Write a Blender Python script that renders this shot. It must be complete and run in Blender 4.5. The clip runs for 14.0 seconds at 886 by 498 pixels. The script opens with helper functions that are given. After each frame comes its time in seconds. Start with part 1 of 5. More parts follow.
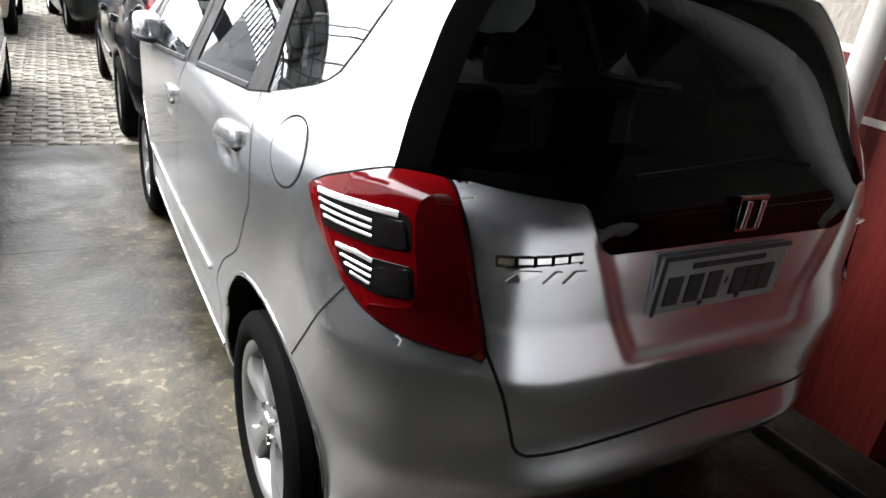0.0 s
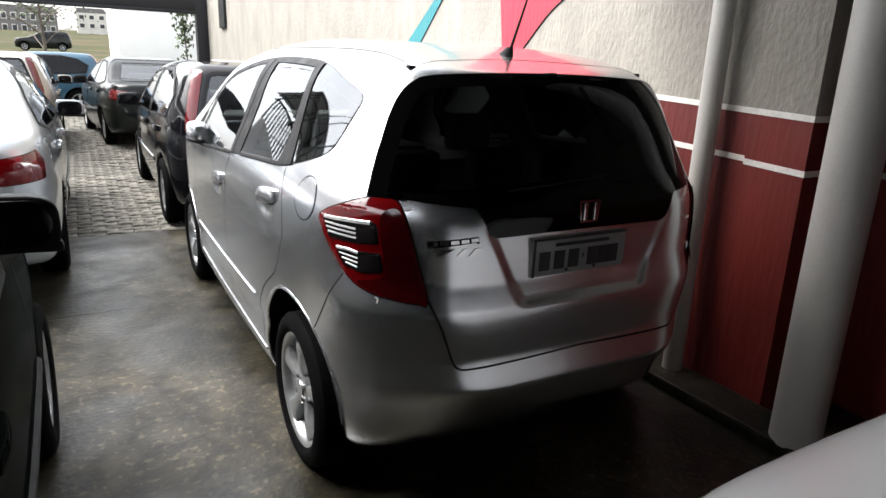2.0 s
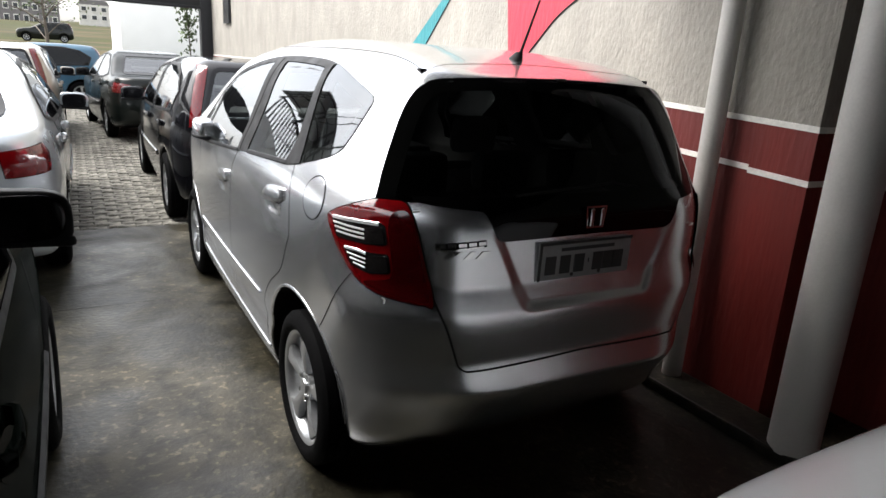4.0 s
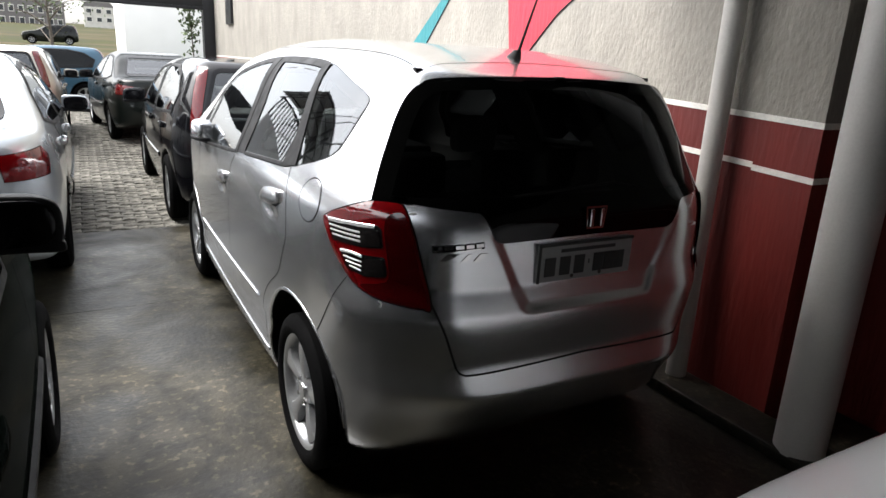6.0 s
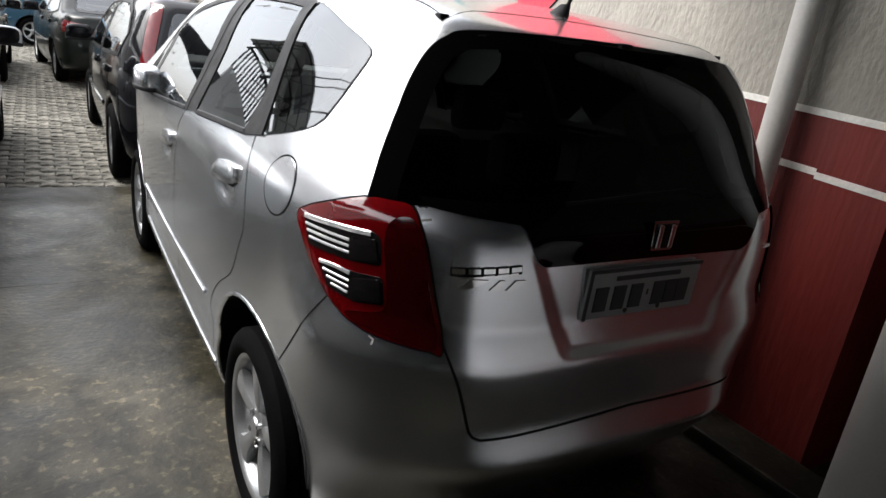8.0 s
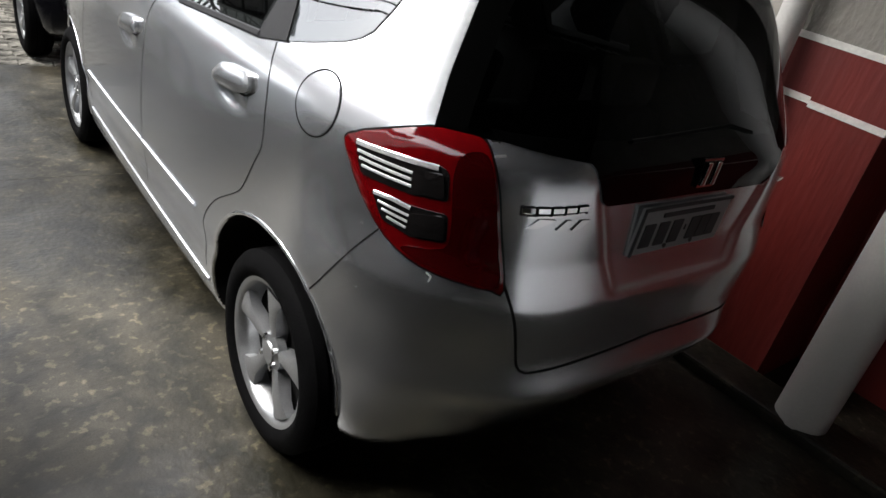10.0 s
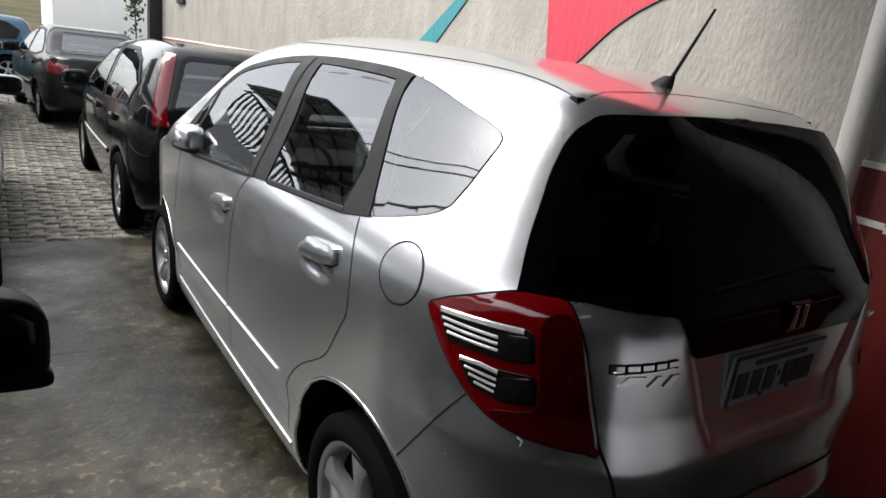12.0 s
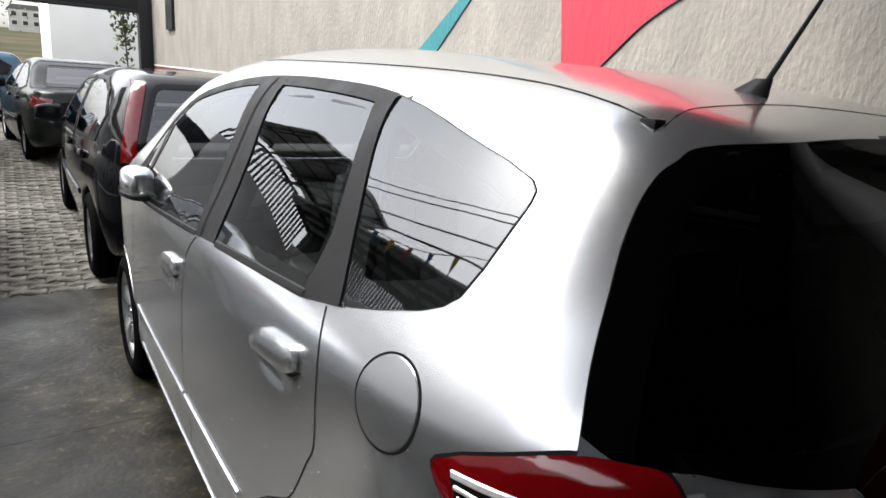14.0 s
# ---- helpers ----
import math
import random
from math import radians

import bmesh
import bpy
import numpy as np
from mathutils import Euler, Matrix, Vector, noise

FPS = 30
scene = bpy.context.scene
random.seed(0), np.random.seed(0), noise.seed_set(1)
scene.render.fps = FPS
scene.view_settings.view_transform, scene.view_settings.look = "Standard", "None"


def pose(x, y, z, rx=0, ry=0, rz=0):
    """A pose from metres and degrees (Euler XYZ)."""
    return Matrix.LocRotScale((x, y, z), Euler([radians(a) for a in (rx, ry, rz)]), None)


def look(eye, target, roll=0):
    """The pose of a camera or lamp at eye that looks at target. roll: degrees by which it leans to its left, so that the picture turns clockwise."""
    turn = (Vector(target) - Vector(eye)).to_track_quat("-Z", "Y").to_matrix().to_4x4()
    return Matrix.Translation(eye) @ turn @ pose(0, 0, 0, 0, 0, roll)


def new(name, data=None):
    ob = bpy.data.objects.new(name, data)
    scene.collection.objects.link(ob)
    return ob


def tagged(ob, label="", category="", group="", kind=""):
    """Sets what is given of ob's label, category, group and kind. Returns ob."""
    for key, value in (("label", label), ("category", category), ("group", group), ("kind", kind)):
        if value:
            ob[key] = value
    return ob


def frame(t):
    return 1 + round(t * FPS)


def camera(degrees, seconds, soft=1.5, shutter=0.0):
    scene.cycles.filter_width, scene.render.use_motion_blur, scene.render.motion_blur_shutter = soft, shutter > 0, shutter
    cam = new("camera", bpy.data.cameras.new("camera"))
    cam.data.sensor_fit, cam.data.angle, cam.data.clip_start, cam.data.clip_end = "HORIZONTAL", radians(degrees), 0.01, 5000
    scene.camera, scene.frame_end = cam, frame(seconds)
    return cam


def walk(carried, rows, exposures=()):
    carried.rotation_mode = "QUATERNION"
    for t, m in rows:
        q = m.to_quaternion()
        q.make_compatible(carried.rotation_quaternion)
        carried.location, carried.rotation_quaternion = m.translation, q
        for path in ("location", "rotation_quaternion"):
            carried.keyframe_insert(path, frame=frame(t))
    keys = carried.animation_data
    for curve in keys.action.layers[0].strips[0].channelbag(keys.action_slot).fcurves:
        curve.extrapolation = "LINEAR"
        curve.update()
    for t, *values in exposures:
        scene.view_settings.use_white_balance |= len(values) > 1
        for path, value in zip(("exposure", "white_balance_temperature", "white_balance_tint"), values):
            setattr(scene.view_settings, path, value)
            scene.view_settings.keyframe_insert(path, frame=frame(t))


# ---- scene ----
cam = camera(69.0, 14.0)
PATH = [
    (0, (-1.195, -1.392, 1.443), (-0.217, 0.174, 0.677), 7.6),
    (0.5, (-1.274, -1.705, 1.447), (-0.263, -0.186, 0.629), 6.3),
    (1, (-1.404, -1.932, 1.493), (-0.401, -0.341, 0.813), 3.8),
    (1.5, (-1.425, -2.096, 1.528), (-0.498, -0.417, 0.959), 1.8),
    (2, (-1.455, -2.22, 1.531), (-0.504, -0.549, 0.981), 2.2),
    (2.5, (-1.49, -2.238, 1.534), (-0.459, -0.626, 0.955), 3.1),
    (3, (-1.493, -2.23, 1.53), (-0.487, -0.595, 0.97), 3.2),
    (3.5, (-1.486, -2.216, 1.531), (-0.522, -0.558, 0.968), 3.4),
    (3.7, (-1.488, -2.216, 1.54), (-0.531, -0.549, 0.989), 3.5),
    (6, (-1.449, -2.199, 1.546), (-0.508, -0.525, 0.99), 2.9),
    (6.5, (-1.418, -2.175, 1.553), (-0.498, -0.488, 0.997), 2.5),
    (7, (-1.373, -2.109, 1.543), (-0.448, -0.424, 0.99), 3.0),
    (7.5, (-1.322, -1.923, 1.517), (-0.335, -0.281, 0.945), 5.2),
    (8, (-1.295, -1.635, 1.483), (-0.255, -0.047, 0.852), 7.8),
    (8.2, (-1.266, -1.491, 1.468), (-0.206, 0.049, 0.759), 8.6),
    (10.3, (-1.524, -1.371, 1.5), (-0.296, -0.071, 0.605), 13.3),
    (10.5, (-1.522, -1.371, 1.501), (-0.301, -0.056, 0.618), 12.9),
    (11, (-1.544, -1.367, 1.513), (-0.367, 0.085, 0.803), 11.6),
    (11.5, (-1.565, -1.343, 1.548), (-0.453, 0.218, 0.974), 8.7),
    (12, (-1.565, -1.337, 1.555), (-0.448, 0.23, 1.012), 7.1),
    (12.5, (-1.548, -1.339, 1.556), (-0.404, 0.201, 0.991), 6.9),
    (13, (-1.512, -1.331, 1.55), (-0.323, 0.171, 0.977), 6.8),
    (13.5, (-1.429, -1.217, 1.553), (-0.307, 0.341, 0.993), 5.7),
    (14, (-1.246, -0.878, 1.556), (-0.152, 0.718, 1.05), 4.2),
]
EXPOSURES = [(0, 2.98), (0.5, 2.85), (1, 2.85), (1.5, 2.45), (2, 2.18), (2.5, 2.07), (3.5, 2.02), (6.5, 1.98), (7.5, 1.91), (8.2, 1.82), (10.3, 2.02), (11.2, 1.82), (11.6, 1.66), (12.2, 1.48), (13, 1.42), (14, 1.6)]
walk(cam, [(t, look(eye, target, roll)) for t, eye, target, roll in PATH], EXPOSURES)

# ---- sky and light: a bright overcast day ----
world = bpy.data.worlds.new("overcast_sky")
scene.world = world
world.use_nodes = True
wn = world.node_tree
wn.nodes.clear()
sky = wn.nodes.new("ShaderNodeTexSky")
sky.sky_type, sky.sun_disc = "NISHITA", False
sky.sun_elevation, sky.sun_rotation = radians(52), radians(-60)
sky.air_density, sky.dust_density, sky.ozone_density = 1.0, 4.0, 1.0
soften = wn.nodes.new("ShaderNodeHueSaturation")
soften.inputs["Saturation"].default_value = 0.22
back = wn.nodes.new("ShaderNodeBackground")
back.inputs["Strength"].default_value = 0.15
wout = wn.nodes.new("ShaderNodeOutputWorld")
wn.links.new(sky.outputs[0], soften.inputs["Color"])
wn.links.new(soften.outputs[0], back.inputs["Color"])
wn.links.new(back.outputs[0], wout.inputs["Surface"])
sun = new("sun", bpy.data.lights.new("sun", "SUN"))
sun.data.energy, sun.data.angle, sun.data.color = 1.2, radians(40), (1.0, 0.97, 0.93)
sun.matrix_world = look((-5, 2.5, 12), (0, 0, 0))

# ---- materials ----
def material(name, base, rough=0.5, metal=0.0, coat=0.0, vary=0.12, scale=8.0, fine=120.0, bump=0.0, bump_scale=60.0, stretch=(1, 1, 1), stain=None, stain_at=(0.5, 0.7), spread=0.0, spec=0.5, coords="Object", uneven=0.2):
    """A surface with two scales of colour change, uneven gloss and a fine relief. stain: a second colour in cloudy patches."""
    m = bpy.data.materials.new(name)
    m.use_nodes = True
    t = m.node_tree
    p = t.nodes["Principled BSDF"]
    put = t.links.new
    where = t.nodes.new("ShaderNodeTexCoord")
    turn = t.nodes.new("ShaderNodeMapping")
    turn.inputs["Scale"].default_value = stretch
    put(where.outputs[coords], turn.inputs["Vector"])

    def cloud(size, detail=4.0):
        n = t.nodes.new("ShaderNodeTexNoise")
        n.inputs["Scale"].default_value, n.inputs["Detail"].default_value = size, detail
        put(turn.outputs[0], n.inputs["Vector"])
        return n.outputs["Fac"]

    def span(source, a, b, lo=0.3, hi=0.7):
        r = t.nodes.new("ShaderNodeMapRange")
        for k, v in (("From Min", lo), ("From Max", hi), ("To Min", a), ("To Max", b)):
            r.inputs[k].default_value = v
        put(source, r.inputs["Value"])
        return r.outputs[0]

    def mix(kind, fac, a, b):
        n = t.nodes.new("ShaderNodeMix")
        n.data_type, n.blend_type = "RGBA", kind
        for k, v in ((0, fac), (6, a), (7, b)):
            if isinstance(v, (int, float)):
                n.inputs[k].default_value = v
            elif isinstance(v, tuple):
                n.inputs[k].default_value = (*v[:3], 1)
            else:
                put(v, n.inputs[k])
        return n.outputs[2]

    big, small = cloud(scale), cloud(fine, 3.0)
    colour = mix("MULTIPLY", 1.0, tuple(base), span(big, 1 - vary, 1 + vary))
    colour = mix("MULTIPLY", 1.0, colour, span(small, 1 - vary * 0.6, 1 + vary * 0.6))
    if stain:
        colour = mix("MIX", span(cloud(scale * 0.35, 6.0), 0.0, 1.0, *stain_at), colour, tuple(stain))
    if spread:
        info = t.nodes.new("ShaderNodeObjectInfo")
        colour = mix("MULTIPLY", 1.0, colour, span(info.outputs["Random"], 1 - spread, 1 + spread, 0, 1))
    put(colour, p.inputs["Base Color"])
    put(span(big, max(rough * (1 - uneven), 0.0), min(rough * (1 + uneven), 1.0)), p.inputs["Roughness"])
    p.inputs["Metallic"].default_value, p.inputs["Coat Weight"].default_value, p.inputs["Coat Roughness"].default_value = metal, coat, 0.06
    p.inputs["Specular IOR Level"].default_value = spec
    if bump:
        b = t.nodes.new("ShaderNodeBump")
        b.inputs["Strength"].default_value, b.inputs["Distance"].default_value = bump, 0.01
        put(cloud(bump_scale, 5.0), b.inputs["Height"])
        put(b.outputs[0], p.inputs["Normal"])
    return m


def glass(name, tint, keep, ior=1.75):
    """A window pane: a clear coat that mirrors, over a pane that lets the share keep of the light through."""
    m = bpy.data.materials.new(name)
    m.use_nodes = True
    t = m.node_tree
    t.nodes.clear()
    out = t.nodes.new("ShaderNodeOutputMaterial")
    clear, gloss, mixer, fresnel = (t.nodes.new("ShaderNode" + k) for k in ("BsdfTransparent", "BsdfGlossy", "MixShader", "Fresnel"))
    clear.inputs["Color"].default_value = (*[c * keep for c in tint], 1)
    gloss.inputs["Roughness"].default_value = 0.015
    gloss.inputs["Color"].default_value = (0.95, 0.97, 1.0, 1)
    fresnel.inputs["IOR"].default_value = ior
    t.links.new(fresnel.outputs[0], mixer.inputs[0])
    t.links.new(clear.outputs[0], mixer.inputs[1])
    t.links.new(gloss.outputs[0], mixer.inputs[2])
    t.links.new(mixer.outputs[0], out.inputs["Surface"])
    return m


def paint(name, base, metal, rough=0.3, spec=0.5):
    return material(name, base, rough, metal, 1.0, 0.03, 1.5, 900.0, 0.0, spec=spec)


SILVER = material("silver_metallic_paint", (0.83, 0.85, 0.88), 0.245, 0.95, 0.6, 0.02, 1.5, 900.0, uneven=0.04)
BLACK_PAINT = paint("black_car_paint", (0.003, 0.003, 0.004), 0.0, 0.3, 0.05)
DARK_PAINT = material("dark_green_black_paint", (0.005, 0.007, 0.006), 0.3, 0.0, 0.5, 0.03, 1.5, 900.0, spec=0.1)
SILVER_BLUE = paint("pale_silver_paint", (0.5, 0.54, 0.57), 0.7, 0.32)
WHITE_PAINT = paint("white_car_paint", (0.75, 0.76, 0.76), 0.0, 0.35)
BEIGE_PAINT = paint("champagne_car_paint", (0.5, 0.46, 0.40), 0.6, 0.35)
BLUE_PAINT = paint("blue_car_paint", (0.025, 0.085, 0.14), 0.2, 0.35)
PLASTIC = material("black_plastic", (0.012, 0.012, 0.013), 0.5, 0, 0, 0.15, 12, 300, 0.03, 700, spec=0.16)
GLOSS_BLACK = material("gloss_black_trim", (0.005, 0.005, 0.006), 0.12, 0, 0, 0.05, spec=0.35)
GAP = material("shadow_gap_rubber", (0.008, 0.008, 0.008), 0.9, spec=0.1)
RUBBER = material("tyre_rubber", (0.0025, 0.0025, 0.0027), 0.8, 0, 0, 0.25, 9, 150, 0.25, 220, spec=0.04)
ALLOY = material("alloy_wheel", (0.38, 0.39, 0.40), 0.36, 0.85, 0.4, 0.1, 14, 200)
STEEL_DARK = material("brake_steel", (0.06, 0.055, 0.05), 0.6, 0.6, 0, 0.3, 20)
CHROME = material("chrome", (0.8, 0.8, 0.8), 0.08, 1.0, 0, 0.02)
LINING = material("grey_cabin_trim", (0.11, 0.11, 0.11), 0.9, 0, 0, 0.2, 20, 400)
SEAT = material("grey_seat_cloth", (0.15, 0.15, 0.16), 0.9, 0, 0, 0.2, 25, 500, 0.1, 500)
RED_LENS = material("red_lamp_lens", (0.11, 0.001, 0.0022), 0.08, 0, 1.0, 0.1, 30, 300)
# darker copy of the red lens, with its shaded side put into the colour
SHADED_RED_LENS = material("shaded_red_lamp_lens", (0.03, 0.0006, 0.001), 0.1, 0, 0.6, 0.1, 30, 300, spec=0.4)
CLEAR_LENS = material("clear_lamp_lens", (0.62, 0.62, 0.62), 0.12, 0.3, 1.0, 0.1, 60)
SMOKE_LENS = material("smoked_lamp_lens", (0.009, 0.008, 0.008), 0.08, 0, 1.0, 0.2, 40)
PLATE = material("plate_enamel", (0.25, 0.25, 0.245), 0.4, 0.1, 0, 0.05, 20)
PLATE_INK = material("plate_ink", (0.02, 0.02, 0.02), 0.5)
TINT = glass("tinted_window_glass", (0.9, 1.0, 0.97), 0.66, 2.1)
DARK_TINT = glass("dark_tinted_window_glass", (0.95, 1.0, 0.97), 0.09, 1.4)
FRIT = material("black_glass_border", (0.016, 0.016, 0.017), 0.5, spec=0.3)
CANOPY_SHEET = material("grey_canopy_sheet", (0.4, 0.41, 0.42), 0.6, 0.0, 0, 0.2, 3)
DROP = material("rain_drops", (0.7, 0.72, 0.75), 0.05, 0.3, 1.0, 0.05)


def yard_concrete():
    """Old trodden concrete: dark and pale blotches, thin damp patches, gritty flecks and hairline cracks."""
    m = bpy.data.materials.new("worn_concrete_floor")
    m.use_nodes = True
    t, put = m.node_tree, m.node_tree.links.new
    p = t.nodes["Principled BSDF"]
    where = t.nodes.new("ShaderNodeTexCoord").outputs["Object"]

    def ramp(fac, stops):
        r = t.nodes.new("ShaderNodeValToRGB")
        r.color_ramp.elements[0].position, r.color_ramp.elements[0].color = stops[0][0], (*stops[0][1], 1)
        r.color_ramp.elements[1].position, r.color_ramp.elements[1].color = stops[-1][0], (*stops[-1][1], 1)
        for at, c in stops[1:-1]:
            r.color_ramp.elements.new(at).color = (*c, 1)
        put(fac, r.inputs[0])
        return r.outputs[0]

    def cloud(size, detail, warp=0.0):
        n = t.nodes.new("ShaderNodeTexNoise")
        n.inputs["Scale"].default_value, n.inputs["Detail"].default_value, n.inputs["Distortion"].default_value = size, detail, warp
        put(where, n.inputs["Vector"])
        return n.outputs["Fac"]

    def blend(kind, fac, a, b):
        n = t.nodes.new("ShaderNodeMix")
        n.data_type, n.blend_type = "RGBA", kind
        n.inputs[0].default_value = fac
        put(a, n.inputs[6])
        put(b, n.inputs[7])
        return n.outputs[2]

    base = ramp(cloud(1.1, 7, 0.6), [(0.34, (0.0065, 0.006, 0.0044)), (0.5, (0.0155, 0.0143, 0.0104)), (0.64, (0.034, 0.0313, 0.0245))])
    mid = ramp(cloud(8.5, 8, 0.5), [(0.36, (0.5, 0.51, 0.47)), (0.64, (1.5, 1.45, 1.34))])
    fleck = ramp(cloud(27, 5), [(0.56, (1, 1, 1)), (0.66, (3.0, 2.9, 2.65))])
    grit = ramp(cloud(190, 2), [(0.3, (0.8, 0.8, 0.8)), (0.7, (1.2, 1.2, 1.2))])
    c = blend("MULTIPLY", 1.0, base, mid)
    c = blend("MULTIPLY", 0.8, c, fleck)
    c = blend("MULTIPLY", 1.0, c, grit)
    put(c, p.inputs["Base Color"])
    put(ramp(cloud(1.7, 4, 0.5), [(0.38, (0.3, 0.3, 0.3)), (0.64, (0.62, 0.62, 0.62))]), p.inputs["Roughness"])
    p.inputs["Specular IOR Level"].default_value = 0.3
    b = t.nodes.new("ShaderNodeBump")
    b.inputs["Strength"].default_value, b.inputs["Distance"].default_value = 0.35, 0.008
    put(cloud(38, 6), b.inputs["Height"])
    put(b.outputs[0], p.inputs["Normal"])
    return m


CONCRETE = yard_concrete()
SAND = material("sandy_joints", (0.045, 0.042, 0.034), 0.95, 0, 0, 0.25, 6, 160, 0.2, 120)
PAVER = material("grey_concrete_paver", (0.16, 0.152, 0.132), 0.8, 0, 0, 0.35, 16, 120, 0.5, 60, spread=0.3, stain=(0.06, 0.058, 0.05), stain_at=(0.45, 0.62), spec=0.2)
PLASTER = material("scratched_grey_plaster", (0.29, 0.272, 0.24), 0.9, 0, 0, 0.13, 9, 55, 1.0, 45, stretch=(1, 1, 0.45), stain=(0.235, 0.22, 0.195), stain_at=(0.45, 0.7))
RED_PLASTER = material("red_painted_plaster", (0.165, 0.013, 0.009), 0.6, 0, 0, 0.14, 4, 60, 0.7, 34, stretch=(1, 1, 0.16), stain=(0.105, 0.010, 0.008))
WHITE_LINE = material("white_painted_line", (0.72, 0.70, 0.66), 0.7, 0, 0, 0.12, 14, 80, 0.2, 60)
RED_MURAL = material("pinkish_red_mural_paint", (0.43, 0.033, 0.055), 0.7, 0, 0, 0.08, 5, 60, 0.7, 34, stretch=(1, 1, 0.16))
TEAL_MURAL = material("teal_mural_paint", (0.03, 0.19, 0.215), 0.7, 0, 0, 0.08, 5, 60, 0.7, 34, stretch=(1, 1, 0.16))
PVC = material("white_pvc_pipe", (0.45, 0.44, 0.415), 0.42, 0, 0, 0.06, 3, 90, stain=(0.4, 0.385, 0.35))
DARK_STEEL = material("dark_painted_steel", (0.02, 0.021, 0.024), 0.5, 0.3, 0, 0.2, 8)
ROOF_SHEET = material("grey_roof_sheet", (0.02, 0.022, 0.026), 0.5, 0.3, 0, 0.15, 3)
ASPHALT = material("street_asphalt", (0.16, 0.15, 0.14), 0.9, 0, 0, 0.15, 0.8, 60)
GRASS = material("dry_grass", (0.036, 0.038, 0.012), 0.95, 0, 0, 0.45, 0.35, 6, stain=(0.085, 0.06, 0.034), spec=0.1)
WHITE_WALL = material("white_rendered_wall", (0.8, 0.8, 0.79), 0.85, 0, 0, 0.03, 1)
# near-black plaster for added unseen walls, so the back of the yard stays dark
UNSEEN_DARK = material("unseen_dark_plaster", (0.03, 0.029, 0.027), 0.9, 0, 0, 0.2, 3)
BARK = material("grey_bark", (0.09, 0.075, 0.06), 0.9, 0, 0, 0.2, 12)
LEAF = material("dull_green_leaf", (0.06, 0.09, 0.03), 0.7, 0, 0, 0.3, 8)
HOUSE = material("pale_house_render", (0.6, 0.58, 0.54), 0.9, 0, 0, 0.1, 1)
TILE = material("grey_roof_tile", (0.16, 0.15, 0.15), 0.85, 0, 0, 0.15, 2)
PANE = material("dark_window_pane", (0.03, 0.035, 0.04), 0.1, 0, 0.5, 0.1, 2)
PENNANTS = [material("pennant_" + n, c, 0.8, 0, 0, 0.1, 20) for n, c in (("blue", (0.04, 0.12, 0.25)), ("red", (0.35, 0.03, 0.03)), ("yellow", (0.5, 0.3, 0.03)))]
DULL_DARK = material("dull_dark_green_paint", (0.004, 0.0065, 0.005), 0.3, 0, 0.1, 0.1, 2, spec=0.0)

# ---- car bodies ----
def curve(pts, n=6, closed=True):
    """A smooth line through a few points (Catmull-Rom, centripetal enough for small parts)."""
    p = [np.array(q, float) for q in pts]
    out, m = [], len(p)
    for i in range(m if closed else m - 1):
        a, b, c, d = (p[(i + k) % m] if closed else p[min(max(i + k, 0), m - 1)] for k in (-1, 0, 1, 2))
        for j in range(n):
            t = j / n
            out.append(0.5 * (2 * b + (c - a) * t + (2 * a - 5 * b + 4 * c - d) * t * t + (3 * b - a - 3 * c + d) * t ** 3))
    if not closed:
        out.append(p[-1])
    return np.array(out)


def far_from(u, v, poly):
    """Signed distance of the points (u, v) from a closed line; negative inside."""
    best, inside = np.full(u.shape, 1e9), np.zeros(u.shape, bool)
    for a, b in zip(poly, np.roll(poly, -1, 0)):
        e = b - a
        t = np.clip(((u - a[0]) * e[0] + (v - a[1]) * e[1]) / (e @ e + 1e-12), 0, 1)
        best = np.minimum(best, (u - a[0] - t * e[0]) ** 2 + (v - a[1] - t * e[1]) ** 2)
        if a[1] != b[1]:
            inside ^= ((a[1] > v) != (b[1] > v)) & (u < e[0] * (v - a[1]) / e[1] + a[0])
    return np.where(inside, -1, 1) * np.sqrt(best)


def smax(a, b, k):
    h = np.maximum(k - np.abs(a - b), 0) / k
    return np.maximum(a, b) + h * h * k / 4


def ease(v, lo, hi):
    t = np.clip((v - lo) / (hi - lo), 0, 1)
    return t * t * (3 - 2 * t)


